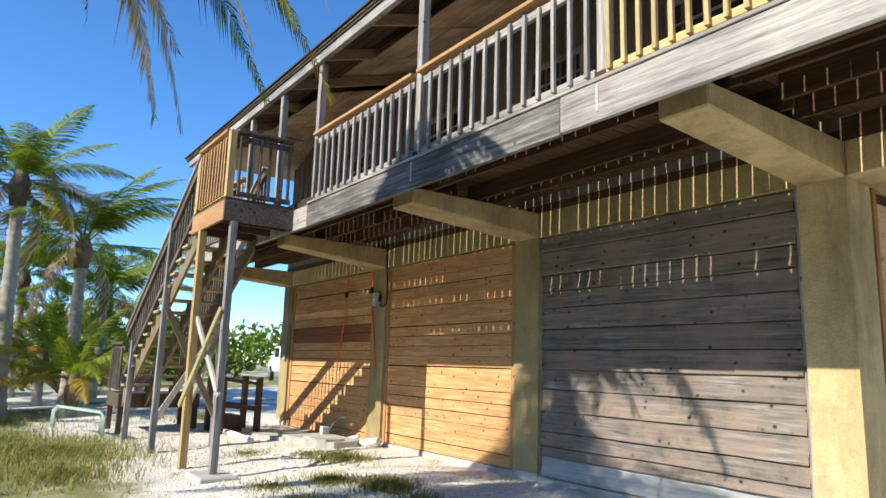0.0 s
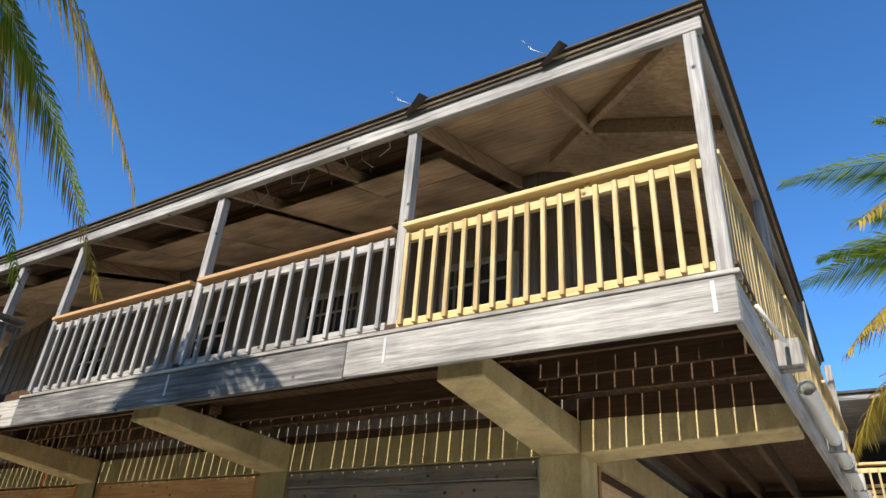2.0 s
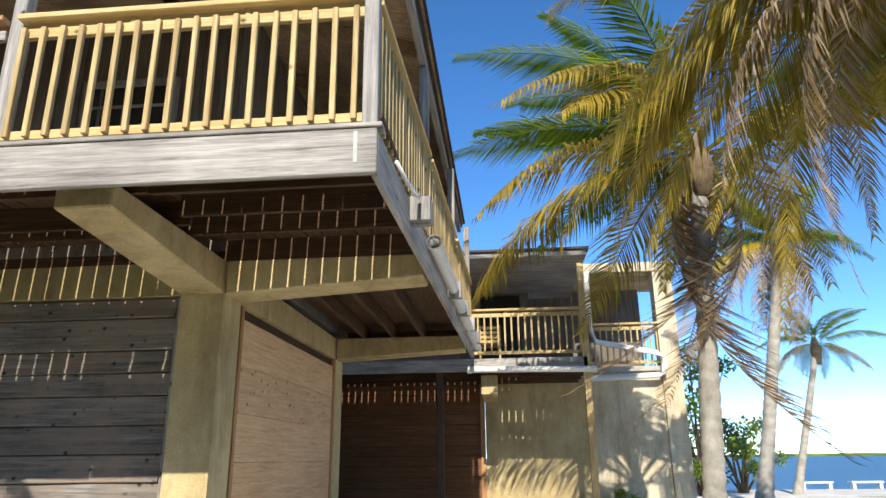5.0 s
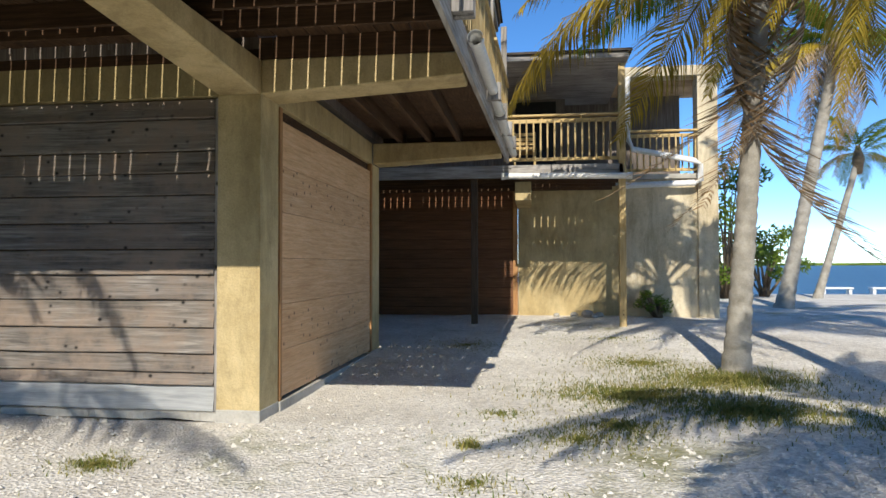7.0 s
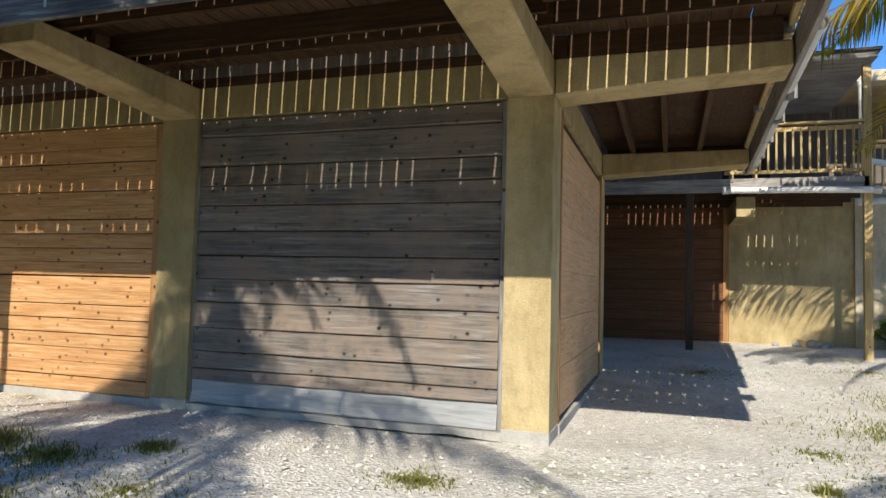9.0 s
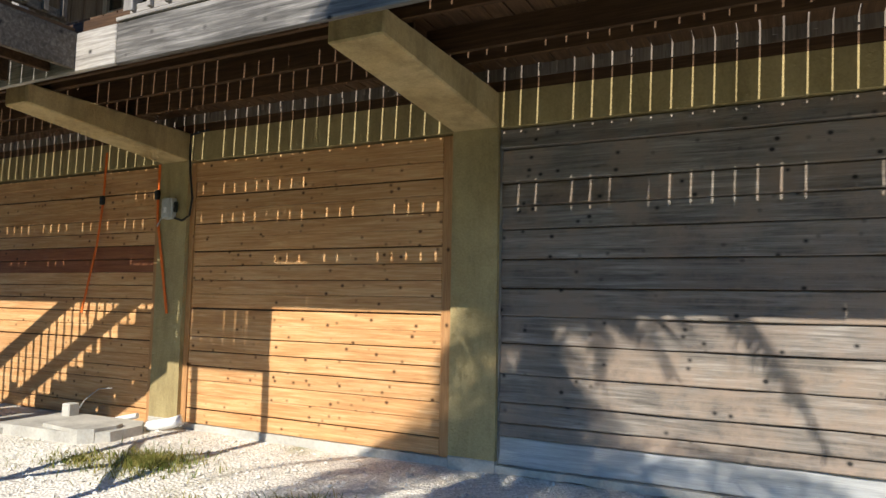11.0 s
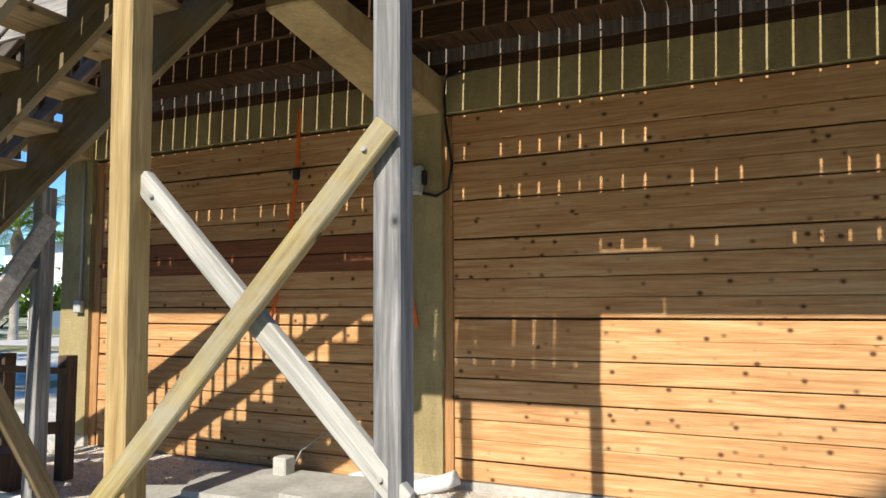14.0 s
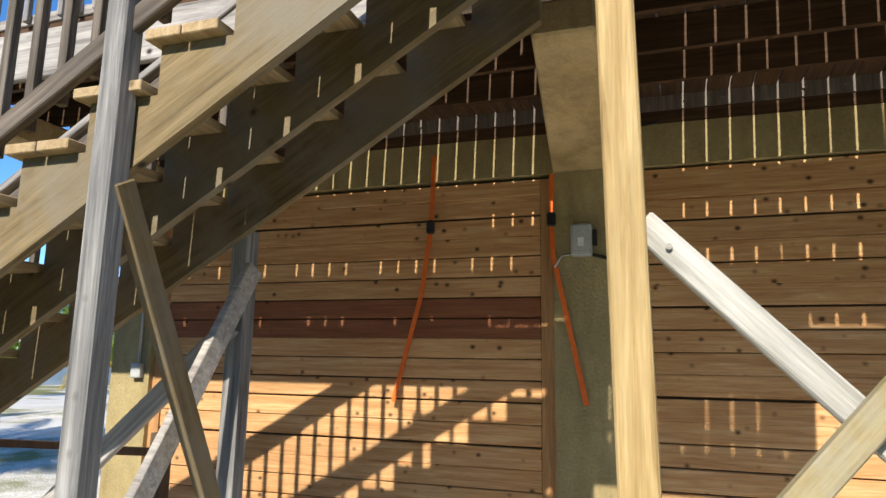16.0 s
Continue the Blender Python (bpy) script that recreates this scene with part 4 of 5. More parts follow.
# ---- rear wing ----
def wing():
    y0, y1 = 7.0, 8.9
    setting("wall_wing_boards", bx(-2.4, 1.95, y1 + 0.04, y1 + 0.2, 0.0, 3.0, bevel=0), JOIST_X, "dark board wall under the rear wing", "wall")
    w = bpy.data.objects["wall_wing_boards"]
    for i in range(13):
        part("board", bx(-2.4, 1.9, y1, y1 + 0.035, 0.26 + i * 0.205, 0.26 + i * 0.205 + 0.198), BROWN_PANEL, w)
    part("trim", bx(1.86, 1.96, y1 - 0.03, y1 - 0.002, 0.2, 2.95), CEDAR_V, w)
    setting("wall_wing_stucco", bx(1.965, 4.1, y1, y1 + 0.3, -0.1, 3.0), STUCCO, "ochre stucco wall under the rear balcony", "wall")
    setting("wall_wing_end", bx(4.105, 5.6, y1 - 0.05, y1 + 0.3, -0.1, 3.2), STUCCO_PALE, "sunlit cream stucco wall of the rear wing", "wall")
    setting("wall_wing_pier", bx(5.605, 6.0, y1 - 0.1, y1 + 0.3, -0.1, 5.2), STUCCO_PALE, "tall cream stucco corner pier", "pier")
    setting("wall_wing_return", bx(-2.6, -2.42, 4.62, 8.9, -0.1, 3.0), STUCCO_OLD, "plain wall closing the recess", "wall")
    ob = thing("rear_balcony", (2.5, y0, 3.0), "rear wing balcony with pale timber railing", "balcony")
    n = 44
    for i in range(n):
        a = -2.3 + 6.2 * i / n
        part("deck_board", bx(a, a + 6.2 / n - 0.02, y0 + 0.05, y1 + 0.9, 3.1, 3.14, bevel=0), DECK_Y, ob)
    part("fascia", bx(-2.3, 3.9, y0, y0 + 0.045, 2.95, 3.18), GREY_X, ob)
    for y in (y0 + 0.6, y0 + 1.2, y0 + 1.8):
        part("joist", bx(-2.3, 3.9, y - 0.02, y + 0.02, 2.9, 3.095), JOIST_X, ob)
    part("beam_end", bx(1.95, 2.25, y0 + 0.2, y1, 2.55, 2.9, bevel=0.01), STUCCO, ob)
    railing(ob, (1.75, y0 + 0.05), (3.85, y0 + 0.05), NEWR, z=3.2)
    railing(ob, (4.1, y1 - 0.1), (5.6, y1 - 0.1), NEWR, z=3.2)
    for x, y in ((3.88, y0 + 0.06), (1.2, y0 + 0.1)):
        post(ob, x, y, 0.1, 5.0 if x > 2 else 2.95, YELLOW_Z if x > 2 else DARK_Z, 0.12)
    part("end_slab", bx(4.1, 5.6, y1 - 0.15, y1 + 1.5, 3.1, 3.2), FOOTING, ob)
    setting("wall_wing_upper", bx(-2.3, 3.0, y1 + 0.9, y1 + 1.05, 3.2, 5.1), SIDING, "grey siding of the rear wing's upper floor", "wall")
    setting("wall_wing_upper_end", bx(3.005, 5.6, y1 + 1.55, y1 + 1.7, 3.2, 5.2), SIDING, "shaded upper wall of the rear wing", "wall")
    part("screen_door", bx(1.9, 2.8, y1 + 0.86, y1 + 0.89, 3.22, 5.0), BLACK, bpy.data.objects["wall_wing_upper"], "dark doorway")
    r = thing("wing_roof", (2, 8, 5.1), "flat eave of the rear wing roof", "roof")
    part("eave", bx(-2.6, 4.0, y0 - 0.15, y1 + 2.0, 5.06, 5.16), GREY_X, r)
    part("shingles", bx(-2.65, 4.05, y0 - 0.2, y1 + 2.05, 5.165, 5.21), SHINGLE, r)
    part("end_beam", bx(4.06, 6.05, y1 - 0.12, y1 + 0.25, 5.21, 5.42, bevel=0.01), STUCCO_PALE, r)
    part("end_ceiling", bx(4.06, 6.0, y1 + 0.26, y1 + 2.0, 5.25, 5.35), PLY, r)
    pvc([(1.75, y0 - 0.08, 2.97), (2.9, y0 - 0.08, 2.96), (4.0, y0 - 0.08, 2.94)], 0.055, "white drain pipe under the rear balcony")
    pvc([(4.2, y1 - 0.2, 5.15), (4.2, y1 - 0.2, 3.95), (4.3, y1 - 0.25, 3.7), (5.5, y1 - 0.25, 3.45), (5.62, y1 - 0.25, 3.35), (5.62, y1 - 0.25, 3.05), (5.5, y1 - 0.25, 3.0), (4.15, y1 - 0.22, 2.96)], 0.06, "white downpipe bending across the rear railing")
    c = thing("patio_chair", (2.1, y0 + 0.9, 3.16), "pale slatted wooden chair on the rear balcony", "chair")
    part("seat", bx(1.9, 2.35, y0 + 0.7, y0 + 1.15, 3.55, 3.59), YELLOW_X, c)
    for x in (1.93, 2.32):
        for y in (y0 + 0.73, y0 + 1.12):
            part("leg", bx(x - 0.02, x + 0.02, y - 0.02, y + 0.02, 3.16, 3.55 if y < y0 + 1 else 4.0), YELLOW_Z, c)
    for k in range(4):
        part("back_slat", bx(1.95, 2.3, y0 + 1.1, y0 + 1.12, 3.65 + k * 0.09, 3.71 + k * 0.09), YELLOW_X, c)


wing()

# ---- plants ----
def frond_mesh(name, length, droop, leaflets, mat, seed, width=0.55, ragged=0.0, twist=0.0):
    """A pinnate palm frond along +x, arching down, with a tapered rachis and folded leaflets."""
    rnd = random.Random(seed)
    bm = bmesh.new()
    pts = []
    for i in range(13):
        s = i / 12
        pts.append(Vector((length * (s - 0.12 * droop * s * s), 0, length * (0.32 * s - droop * 0.62 * s * s))))
    def at(s):
        k = min(11.999, s * 12)
        return pts[int(k)].lerp(pts[int(k) + 1], k - int(k))
    for i in range(12):
        r0, r1 = 0.022 * (1 - i / 12.5), 0.022 * (1 - (i + 1) / 12.5)
        a, b = pts[i], pts[i + 1]
        va = [bm.verts.new(a + Vector((0, y, z))) for y, z in ((-r0, 0), (r0, 0), (0, -r0 * 1.2))]
        vb = [bm.verts.new(b + Vector((0, y, z))) for y, z in ((-r1, 0), (r1, 0), (0, -r1 * 1.2))]
        for k in range(3):
            bm.faces.new((va[k], va[(k + 1) % 3], vb[(k + 1) % 3], vb[k]))
    for i in range(leaflets):
        s = 0.14 + 0.86 * i / leaflets
        base = at(s)
        tan = (at(min(1, s + 0.03)) - at(s - 0.03)).normalized()
        L = width * (math.sin(min(1, 0.18 + s * 0.9) * math.pi) ** 0.6 * 0.85 + 0.25) * length / 3.0
        for side in (-1, 1):
            if rnd.random() < ragged * 0.5:
                continue
            l = L * rnd.uniform(0.8, 1.1) * (rnd.uniform(0.5, 1) if ragged else 1)
            out = (Vector((0, side, 0)) * 0.85 + tan * (0.55 + 0.3 * s) + Vector((0, 0, rnd.uniform(-0.12, 0.2)))).normalized()
            w = 0.017 * length / 3.0 * rnd.uniform(0.8, 1.15)
            wv = tan * w
            hang = Vector((0, 0, -1)) * l * (0.25 + droop * 0.25) * rnd.uniform(0.6, 1.4)
            p0, p1, p2 = base, base + out * l * 0.5 + hang * 0.25, base + out * l * 0.92 + hang
            v = [bm.verts.new(p0 - wv * 0.6), bm.verts.new(p0 + wv * 0.6), bm.verts.new(p1 + wv), bm.verts.new(p1 - wv), bm.verts.new(p2)]
            bm.faces.new((v[0], v[1], v[2], v[3])), bm.faces.new((v[3], v[2], v[4]))
    me = bpy.data.meshes.new(name)
    bm.to_mesh(me)
    bm.free()
    me.materials.append(mat)
    return me


FM = {
    "green": [frond_mesh("frond", 3.0, d, 84, FROND, 10 + i) for i, d in enumerate((0.5, 0.85, 1.2))],
    "yellow": [frond_mesh("frond", 3.0, d, 84, FROND_Y, 20 + i) for i, d in enumerate((0.9, 1.35))],
    "hang": [frond_mesh("frond", 3.0, d, 125, (FROND_Y, FROND, FROND_Y)[i], 40 + i, ragged=0.12) for i, d in enumerate((1.75, 1.9, 2.05))],
    "dead": [frond_mesh("frond", 2.8, d, 76, FROND_D, 30 + i, ragged=0.35) for i, d in enumerate((1.3, 1.7))],
}


def palm(base, top, r, counts, size, label, seed, lean=0.0, near=True, group="palms", aim=None, wind=None):
    rnd = random.Random(seed)
    base, top = Vector(base), Vector(top)
    ob = thing("palm_tree", base, label, "palm", group)
    n = 110 if near else 18
    pts, rad = [], []
    for i in range(n + 1):
        s = i / n
        p = base.lerp(top, s) + Vector((lean * math.sin(s * math.pi) * 0.5, 0, 0))
        p.z -= 0.15 * (1 - s)
        pts.append(p)
        rad.append(r * (1.0 + 0.55 * math.exp(-s * 14) - 0.25 * s) * (0.95, 1.0, 1.035, 1.05)[i % 4])
    part("trunk", tube(pts, rad, 14 if near else 9), TRUNK, ob)
    part("crown_shaft", tube([top - Vector((0, 0, 0.45)), top, top + Vector((0, 0, 0.45))], [r * 0.95, r * 1.5, r * 0.5], 10), BARK_DARK, ob, "fibrous brown leaf bases")
    k = 0
    for kind, num, e0, e1 in counts:
        for i in range(num):
            az = k * 137.5 + rnd.uniform(-18, 18)
            if wind is not None:
                az = 180 + rnd.gauss(0, wind)
            if aim is not None:
                az = aim[0] + (aim[1] - aim[0]) * (i + 0.5) / num + rnd.uniform(-8, 8)
            el = rnd.uniform(e0, e1)
            k += 1
            o = part("frond", rnd.choice(FM[kind]), None, ob)
            s = size * rnd.uniform(0.82, 1.12)
            o.matrix_basis = Matrix.Translation(top + Vector((0, 0, 0.15))) @ Matrix.Rotation(radians(az), 4, "Z") @ Matrix.Rotation(radians(-el), 4, "Y") @ Matrix.Rotation(rnd.uniform(-0.5, 0.5), 4, "X") @ Matrix.Diagonal((s, s, s, 1))
    return ob


palm((4.65, 3.0, gz(4.65, 3)), (5.05, 3.05, 5.1), 0.135, [("green", 13, 5, 60), ("yellow", 9, -8, 35), ("dead", 5, -80, -45)], 1.35, "tall coconut palm with windblown green and yellow fronds", 3, wind=82)
palm((8.3, 12.0, 0.3), (9.7, 12.2, 6.6), 0.17, [("green", 14, 0, 60), ("yellow", 4, -15, 15), ("dead", 9, -60, -15)], 1.0, "leaning coconut palm with browned lower fronds", 5, wind=85)
palm((11.0, 17.0, 0.25), (12.3, 17.0, 4.6), 0.12, [("green", 12, -5, 55), ("yellow", 2, -20, 10)], 0.75, "slim leaning coconut palm by the shore", 6)
palm((8.9, 2.6, 0.1), (8.6, 2.4, 6.0), 0.16, [("green", 12, 0, 60), ("yellow", 6, -15, 20), ("dead", 6, -40, -5)], 1.3, "coconut palm with long drooping yellowed fronds", 4)
NEAR = palm((5.95, -0.85, 0.0), (6.1, -0.35, 5.85), 0.16, [("green", 5, 25, 60), ("yellow", 4, 0, 30)], 1.1, "coconut palm with long drooping yellow fronds", 19, aim=(-70, 70))
palm((5.8, -6.9, -0.1), (5.3, -6.3, 5.1), 0.16, [("green", 12, -15, 45), ("yellow", 5, -30, 5)], 1.15, "coconut palm standing in the open yard", 18)
YARD = palm((-3.05, -6.75, -0.1), (-2.9, -6.4, 5.55), 0.17, [("green", 5, -10, 40)], 1.15, "coconut palm hanging over the yard before the house", 8, aim=(215, 300))


def hang(ob, top, rows):
    """Single fronds set by hand: kind, azimuth, rise, size and roll in degrees."""
    for kind, k, az, el, size, roll in rows:
        o = part("frond", FM[kind][k], None, ob)
        o.matrix_basis = Matrix.Translation(Vector(top) + Vector((0, 0, 0.1))) @ Matrix.Rotation(radians(az), 4, "Z") @ Matrix.Rotation(radians(-el), 4, "Y") @ Matrix.Rotation(radians(roll), 4, "X") @ Matrix.Diagonal((size, size, size, 1))


hang(YARD, (-2.9, -6.4, 5.55), [
    ("hang", 0, 74, 6, 0.98, 8), ("hang", 1, 80, 12, 1.0, -10), ("hang", 2, 90, 4, 0.95, 14), ("hang", 1, 98, 10, 1.05, -6), ("hang", 0, 106, 0, 1.0, 10), ("hang", 2, 86, 18, 1.1, 0),
    ("dead", 1, 82, -35, 0.9, 0), ("dead", 0, 100, -40, 0.9, 20), ("dead", 1, 92, -30, 0.85, -15), ("dead", 0, 78, -25, 0.9, 10), ("hang", 0, 52, 8, 1.15, 0), ("hang", 2, 114, 12, 0.8, -10),
])
BACK = palm((-3.6, -8.6, -0.1), (-3.2, -8.0, 5.5), 0.17, [("yellow", 5, -30, 5)], 1.2, "coconut palm standing behind another in the yard", 26, aim=(190, 350))
hang(BACK, (-3.2, -8.0, 5.5), [("yellow", 1, 12, 16, 1.35, 0), ("hang", 0, 75, 10, 1.0, 0), ("hang", 1, 110, 10, 1.0, 8), ("hang", 2, 140, 15, 1.0, -8)])
hang(NEAR, (6.1, -0.35, 5.85), [
    ("yellow", 1, 168, 22, 1.1, 10), ("hang", 2, 158, 6, 1.2, 20), ("dead", 0, 160, -22, 1.1, 6), ("yellow", 1, 140, 0, 1.2, 0), ("hang", 0, 128, 2, 1.15, 12), ("dead", 1, 145, -30, 1.1, -10),
    ("hang", 2, 100, 4, 1.2, 0), ("yellow", 1, 112, -8, 1.15, 14), ("dead", 0, 95, -18, 1.1, 0), ("hang", 0, 85, 8, 1.1, -10), ("hang", 2, 145, 16, 1.2, -12), ("yellow", 0, 176, 34, 1.05, -10),
])
palm((-17.0, -3.1, 0), (-16.9, -3.15, 3.9), 0.17, [("green", 18, -10, 60), ("dead", 2, -50, -25)], 1.15, "coconut palm with green fronds by the lane", 11)
palm((-15.6, -4.6, 0), (-15.4, -4.75, 5.0), 0.17, [("green", 14, 0, 60), ("yellow", 3, -20, 10), ("dead", 4, -55, -25)], 1.0, "coconut palm with a brown skirt of dead fronds", 12)
palm((-21.0, -2.0, 0), (-21.2, -1.8, 3.0), 0.15, [("green", 15, -10, 60), ("dead", 5, -50, -15)], 1.15, "low bushy palm beside the lane", 13)
palm((-19.0, -5.8, 0), (-19.0, -5.8, 2.0), 0.15, [("green", 13, -5, 65), ("yellow", 4, -20, 15)], 0.85, "young palm with yellow-green fronds", 14)
palm((-18.2, -1.2, 0), (-18.2, -1.2, 0.9), 0.14, [("green", 12, 0, 65), ("yellow", 4, -10, 25)], 0.8, "young palm beside the lane", 21)
palm((-20.0, -7.6, 0), (-20.0, -7.6, 3.2), 0.15, [("green", 15, -10, 60), ("dead", 4, -55, -25)], 1.0, "palm with green fronds beside the lane", 22)
palm((-23.0, -4.0, 0), (-23.0, -4.0, 3.6), 0.15, [("green", 15, -10, 60), ("dead", 6, -55, -25)], 1.0, "palm with green fronds beside the lane", 23)
for k, (x, y, h) in enumerate(((-15.2, -3.2, 0.5), (-16.4, -5.6, 0.7), (-14.6, -5.9, 0.4), (-18.6, -3.6, 1.1), (-17.4, -7.2, 0.9))):
    palm((x, y, 0), (x, y, h), 0.13, [("green", 11, 15, 70), ("yellow", 5, -5, 30)], 0.72, "young palm with yellow-green fronds growing in grass", 50 + k, near=False)
palm((-24.0, -0.5, 0), (-24.0, -0.5, 2.2), 0.15, [("green", 13, -5, 65), ("yellow", 2, -20, 15)], 0.85, "young palm with yellow-green fronds", 15, near=False)
palm((-20.0, 8.5, 0), (-20.0, 8.5, 1.2), 0.12, [("green", 8, 0, 60), ("yellow", 6, -10, 35)], 0.6, "young palm with yellow fronds by the lane", 16, near=False)
palm((-26.0, 9.2, 0), (-26.0, 9.2, 3.4), 0.14, [("green", 12, 0, 60)], 0.8, "palm across the lane", 17, near=False)


def leaf_cloud(bm, centre, radius, count, size, rnd, squash=0.8):
    for _ in range(count):
        d = Vector((rnd.gauss(0, 1), rnd.gauss(0, 1), rnd.gauss(0, 1))).normalized() * radius * rnd.uniform(0.35, 1.0)
        d.z *= squash
        p = Vector(centre) + d
        a = Vector((rnd.gauss(0, 1), rnd.gauss(0, 1), rnd.gauss(0, 1))).normalized()
        b = a.orthogonal().normalized()
        s = size * rnd.uniform(0.6, 1.3)
        bm.faces.new([bm.verts.new(p + q) for q in (a * s, b * s * 0.45, -a * s, -b * s * 0.45)])


def bush(base, height, spread, clumps, leaves, size, label, seed, name="shrub"):
    rnd = random.Random(seed)
    base = Vector(base)
    ob = thing(name, base, label, "shrub", "shrubs")
    crown = bmesh.new()
    stems = bmesh.new()
    for k in range(clumps):
        a = rnd.uniform(0, math.tau)
        q = base + Vector((math.cos(a) * spread * rnd.uniform(0.1, 1), math.sin(a) * spread * rnd.uniform(0.1, 1), height * rnd.uniform(0.25, 1.0)))
        t2 = tube([base + Vector((rnd.uniform(-0.1, 0.1), rnd.uniform(-0.1, 0.1), -0.1)), base.lerp(q, 0.5) + Vector((0, 0, 0.1 * height)), q], [0.05, 0.035, 0.01], 5)
        me = bpy.data.meshes.new("tmp")
        t2.to_mesh(me)
        t2.free()
        stems.from_mesh(me)
        bpy.data.meshes.remove(me)
        leaf_cloud(crown, q, spread * rnd.uniform(0.25, 0.45), leaves, size, rnd)
    part("stem", stems, BARK_DARK, ob)
    me = bpy.data.meshes.new("crown")
    crown.to_mesh(me)
    crown.free()
    me.materials.append(BUSH)
    part("crown", me, None, ob)


bush((8.2, 16.5, 0.25), 4.2, 1.7, 18, 110, 0.1, "leafy green shrub with bare pale branches by the shore", 1)
bush((6.9, 15.5, 0.25), 2.6, 1.0, 12, 100, 0.09, "leafy green shrub with bare pale branches by the shore", 2)
bush((4.75, 8.55, 0.25), 0.55, 0.4, 14, 90, 0.028, "small dark shrub growing at the foot of a stucco wall", 5)
bush((9.8, 18.0, 0.2), 2.2, 1.2, 12, 100, 0.09, "low green shrub by the shore", 3)
for k in range(9):
    bush((-37 + random.uniform(-2, 2), -9 + k * 4.2 + random.uniform(-1, 1), 0), random.uniform(2.4, 3.8), 2.6, 16, 90, 0.17, "dense green shrub across the lane", 20 + k)
for k in range(5):
    bush((-24 + random.uniform(-2, 2), -9 + k * 2.2, 0), random.uniform(1.4, 2.6), 1.5, 12, 80, 0.13, "green shrub among the palms", 40 + k)


# unseen thicket, added to close the yard to the south and cut sky fill
for k in range(13):
    bush((-27 + k * 4.3 + random.uniform(-1, 1), -19 + random.uniform(-1.5, 1.5), 0), random.uniform(7.0, 8.5), 3.2, 22, 110, 0.26, "unseen tall dense green thicket, added to block southern sky light", 70 + k)


def woods():
    rnd = random.Random(9)
    bm = bmesh.new()
    for k in range(150):
        x, y = -75 + rnd.uniform(-10, 10), -70 + k * 0.9
        leaf_cloud(bm, (x, y, rnd.uniform(1, 4.5)), rnd.uniform(1.5, 3), 60, 0.5, rnd)
    me = bpy.data.meshes.new("far_trees")
    bm.to_mesh(me)
    bm.free()
    me.materials.append(BUSH)
    tagged(part("far_trees", me, None), "distant line of green trees", "trees", "", "stuff")


woods()


def grass():
    rnd = random.Random(4)
    verts, faces = [], []
    patches = [(-4.03, -1.58, 0.4, 900, 0.24), (-6.02, -1.11, 0.5, 700, 0.2), (-2.7, -1.22, 0.2, 260, 0.14), (-4.77, -1.86, 0.4, 500, 0.18), (-3.19, -1.67, 0.35, 350, 0.16), (-0.65, -1.2, 0.28, 420, 0.1), (1.82, -0.57, 0.1, 90, 0.16),
               (-8.6, -4.2, 1.9, 2600, 0.34), (-10.5, -4.8, 2.2, 1500, 0.25), (-6.6, -4.3, 1.1, 900, 0.28), (-7.3, -1.9, 0.5, 300, 0.1), (-6.6, -1.3, 0.35, 250, 0.12),
               (3.3, 1.6, 1.1, 2600, 0.13), (4.4, 2.4, 1.1, 2600, 0.15), (4.2, 0.9, 0.8, 1600, 0.15), (3.0, 0.3, 0.6, 700, 0.1), (3.6, 3.4, 1.0, 1200, 0.1), (1.9, -1.3, 0.35, 160, 0.1), (2.4, -1.6, 0.3, 120, 0.1), (-3.9, -2.6, 0.35, 500, 0.2), (-2.9, -2.5, 0.3, 350, 0.2), (-1.6, -2.3, 0.25, 220, 0.16), (-0.3, -2.7, 0.3, 260, 0.14), (2.6, -0.2, 0.9, 600, 0.1), (5.5, 0.6, 1.5, 1500, 0.12), (-3.4, -2.2, 0.8, 500, 0.11), (-2.2, -2.0, 0.7, 350, 0.1), (-0.6, -2.6, 0.7, 350, 0.09), (-4.9, -2.5, 0.6, 350, 0.12), (0.9, -2.4, 0.5, 200, 0.1), (2.0, 0.6, 0.4, 150, 0.1), (1.3, 4.6, 1.0, 450, 0.08), (3.5, 5.5, 1.4, 450, 0.08), (-14, -5, 3.0, 1600, 0.28), (-13, -1.0, 2.0, 900, 0.2), (-17.0, 3.0, 3.0, 1200, 0.25), (-29, 6, 5, 1500, 0.4)]
    for cx, cy, r, n, h in patches:
        for _ in range(int(n * 2.8)):
            d, a = r * abs(rnd.gauss(0, 0.55)), rnd.uniform(0, math.tau)
            x, y = cx + d * math.cos(a), cy + d * 0.75 * math.sin(a)
            if y > -0.15 and x < 0.15:
                continue
            z = gz(x, y) - 0.01
            b = rnd.uniform(0, math.tau)
            hh = h * (0.45 if x < -5 else 0.42) * rnd.uniform(0.2, 1.2)
            w = 0.003 + 0.004 * rnd.random()
            dx, dy = math.cos(b), math.sin(b)
            l = hh * rnd.uniform(0.3, 1.6)
            i = len(verts)
            verts += [(x - dy * w, y + dx * w, z), (x + dy * w, y - dx * w, z), (x + dx * l * 0.35 + dy * w * 0.7, y + dy * l * 0.35 - dx * w * 0.7, z + hh * 0.6), (x + dx * l * 0.35 - dy * w * 0.7, y + dy * l * 0.35 + dx * w * 0.7, z + hh * 0.6), (x + dx * l, y + dy * l, z + hh)]
            faces += [(i, i + 1, i + 2, i + 3), (i + 3, i + 2, i + 4)]
    me = bpy.data.meshes.new("grass")
    me.from_pydata(verts, [], faces)
    me.materials.append(GRASS)
    tagged(part("grass", me, None), "patches of thin dry grass on coral gravel", "grass", "", "stuff")


grass()


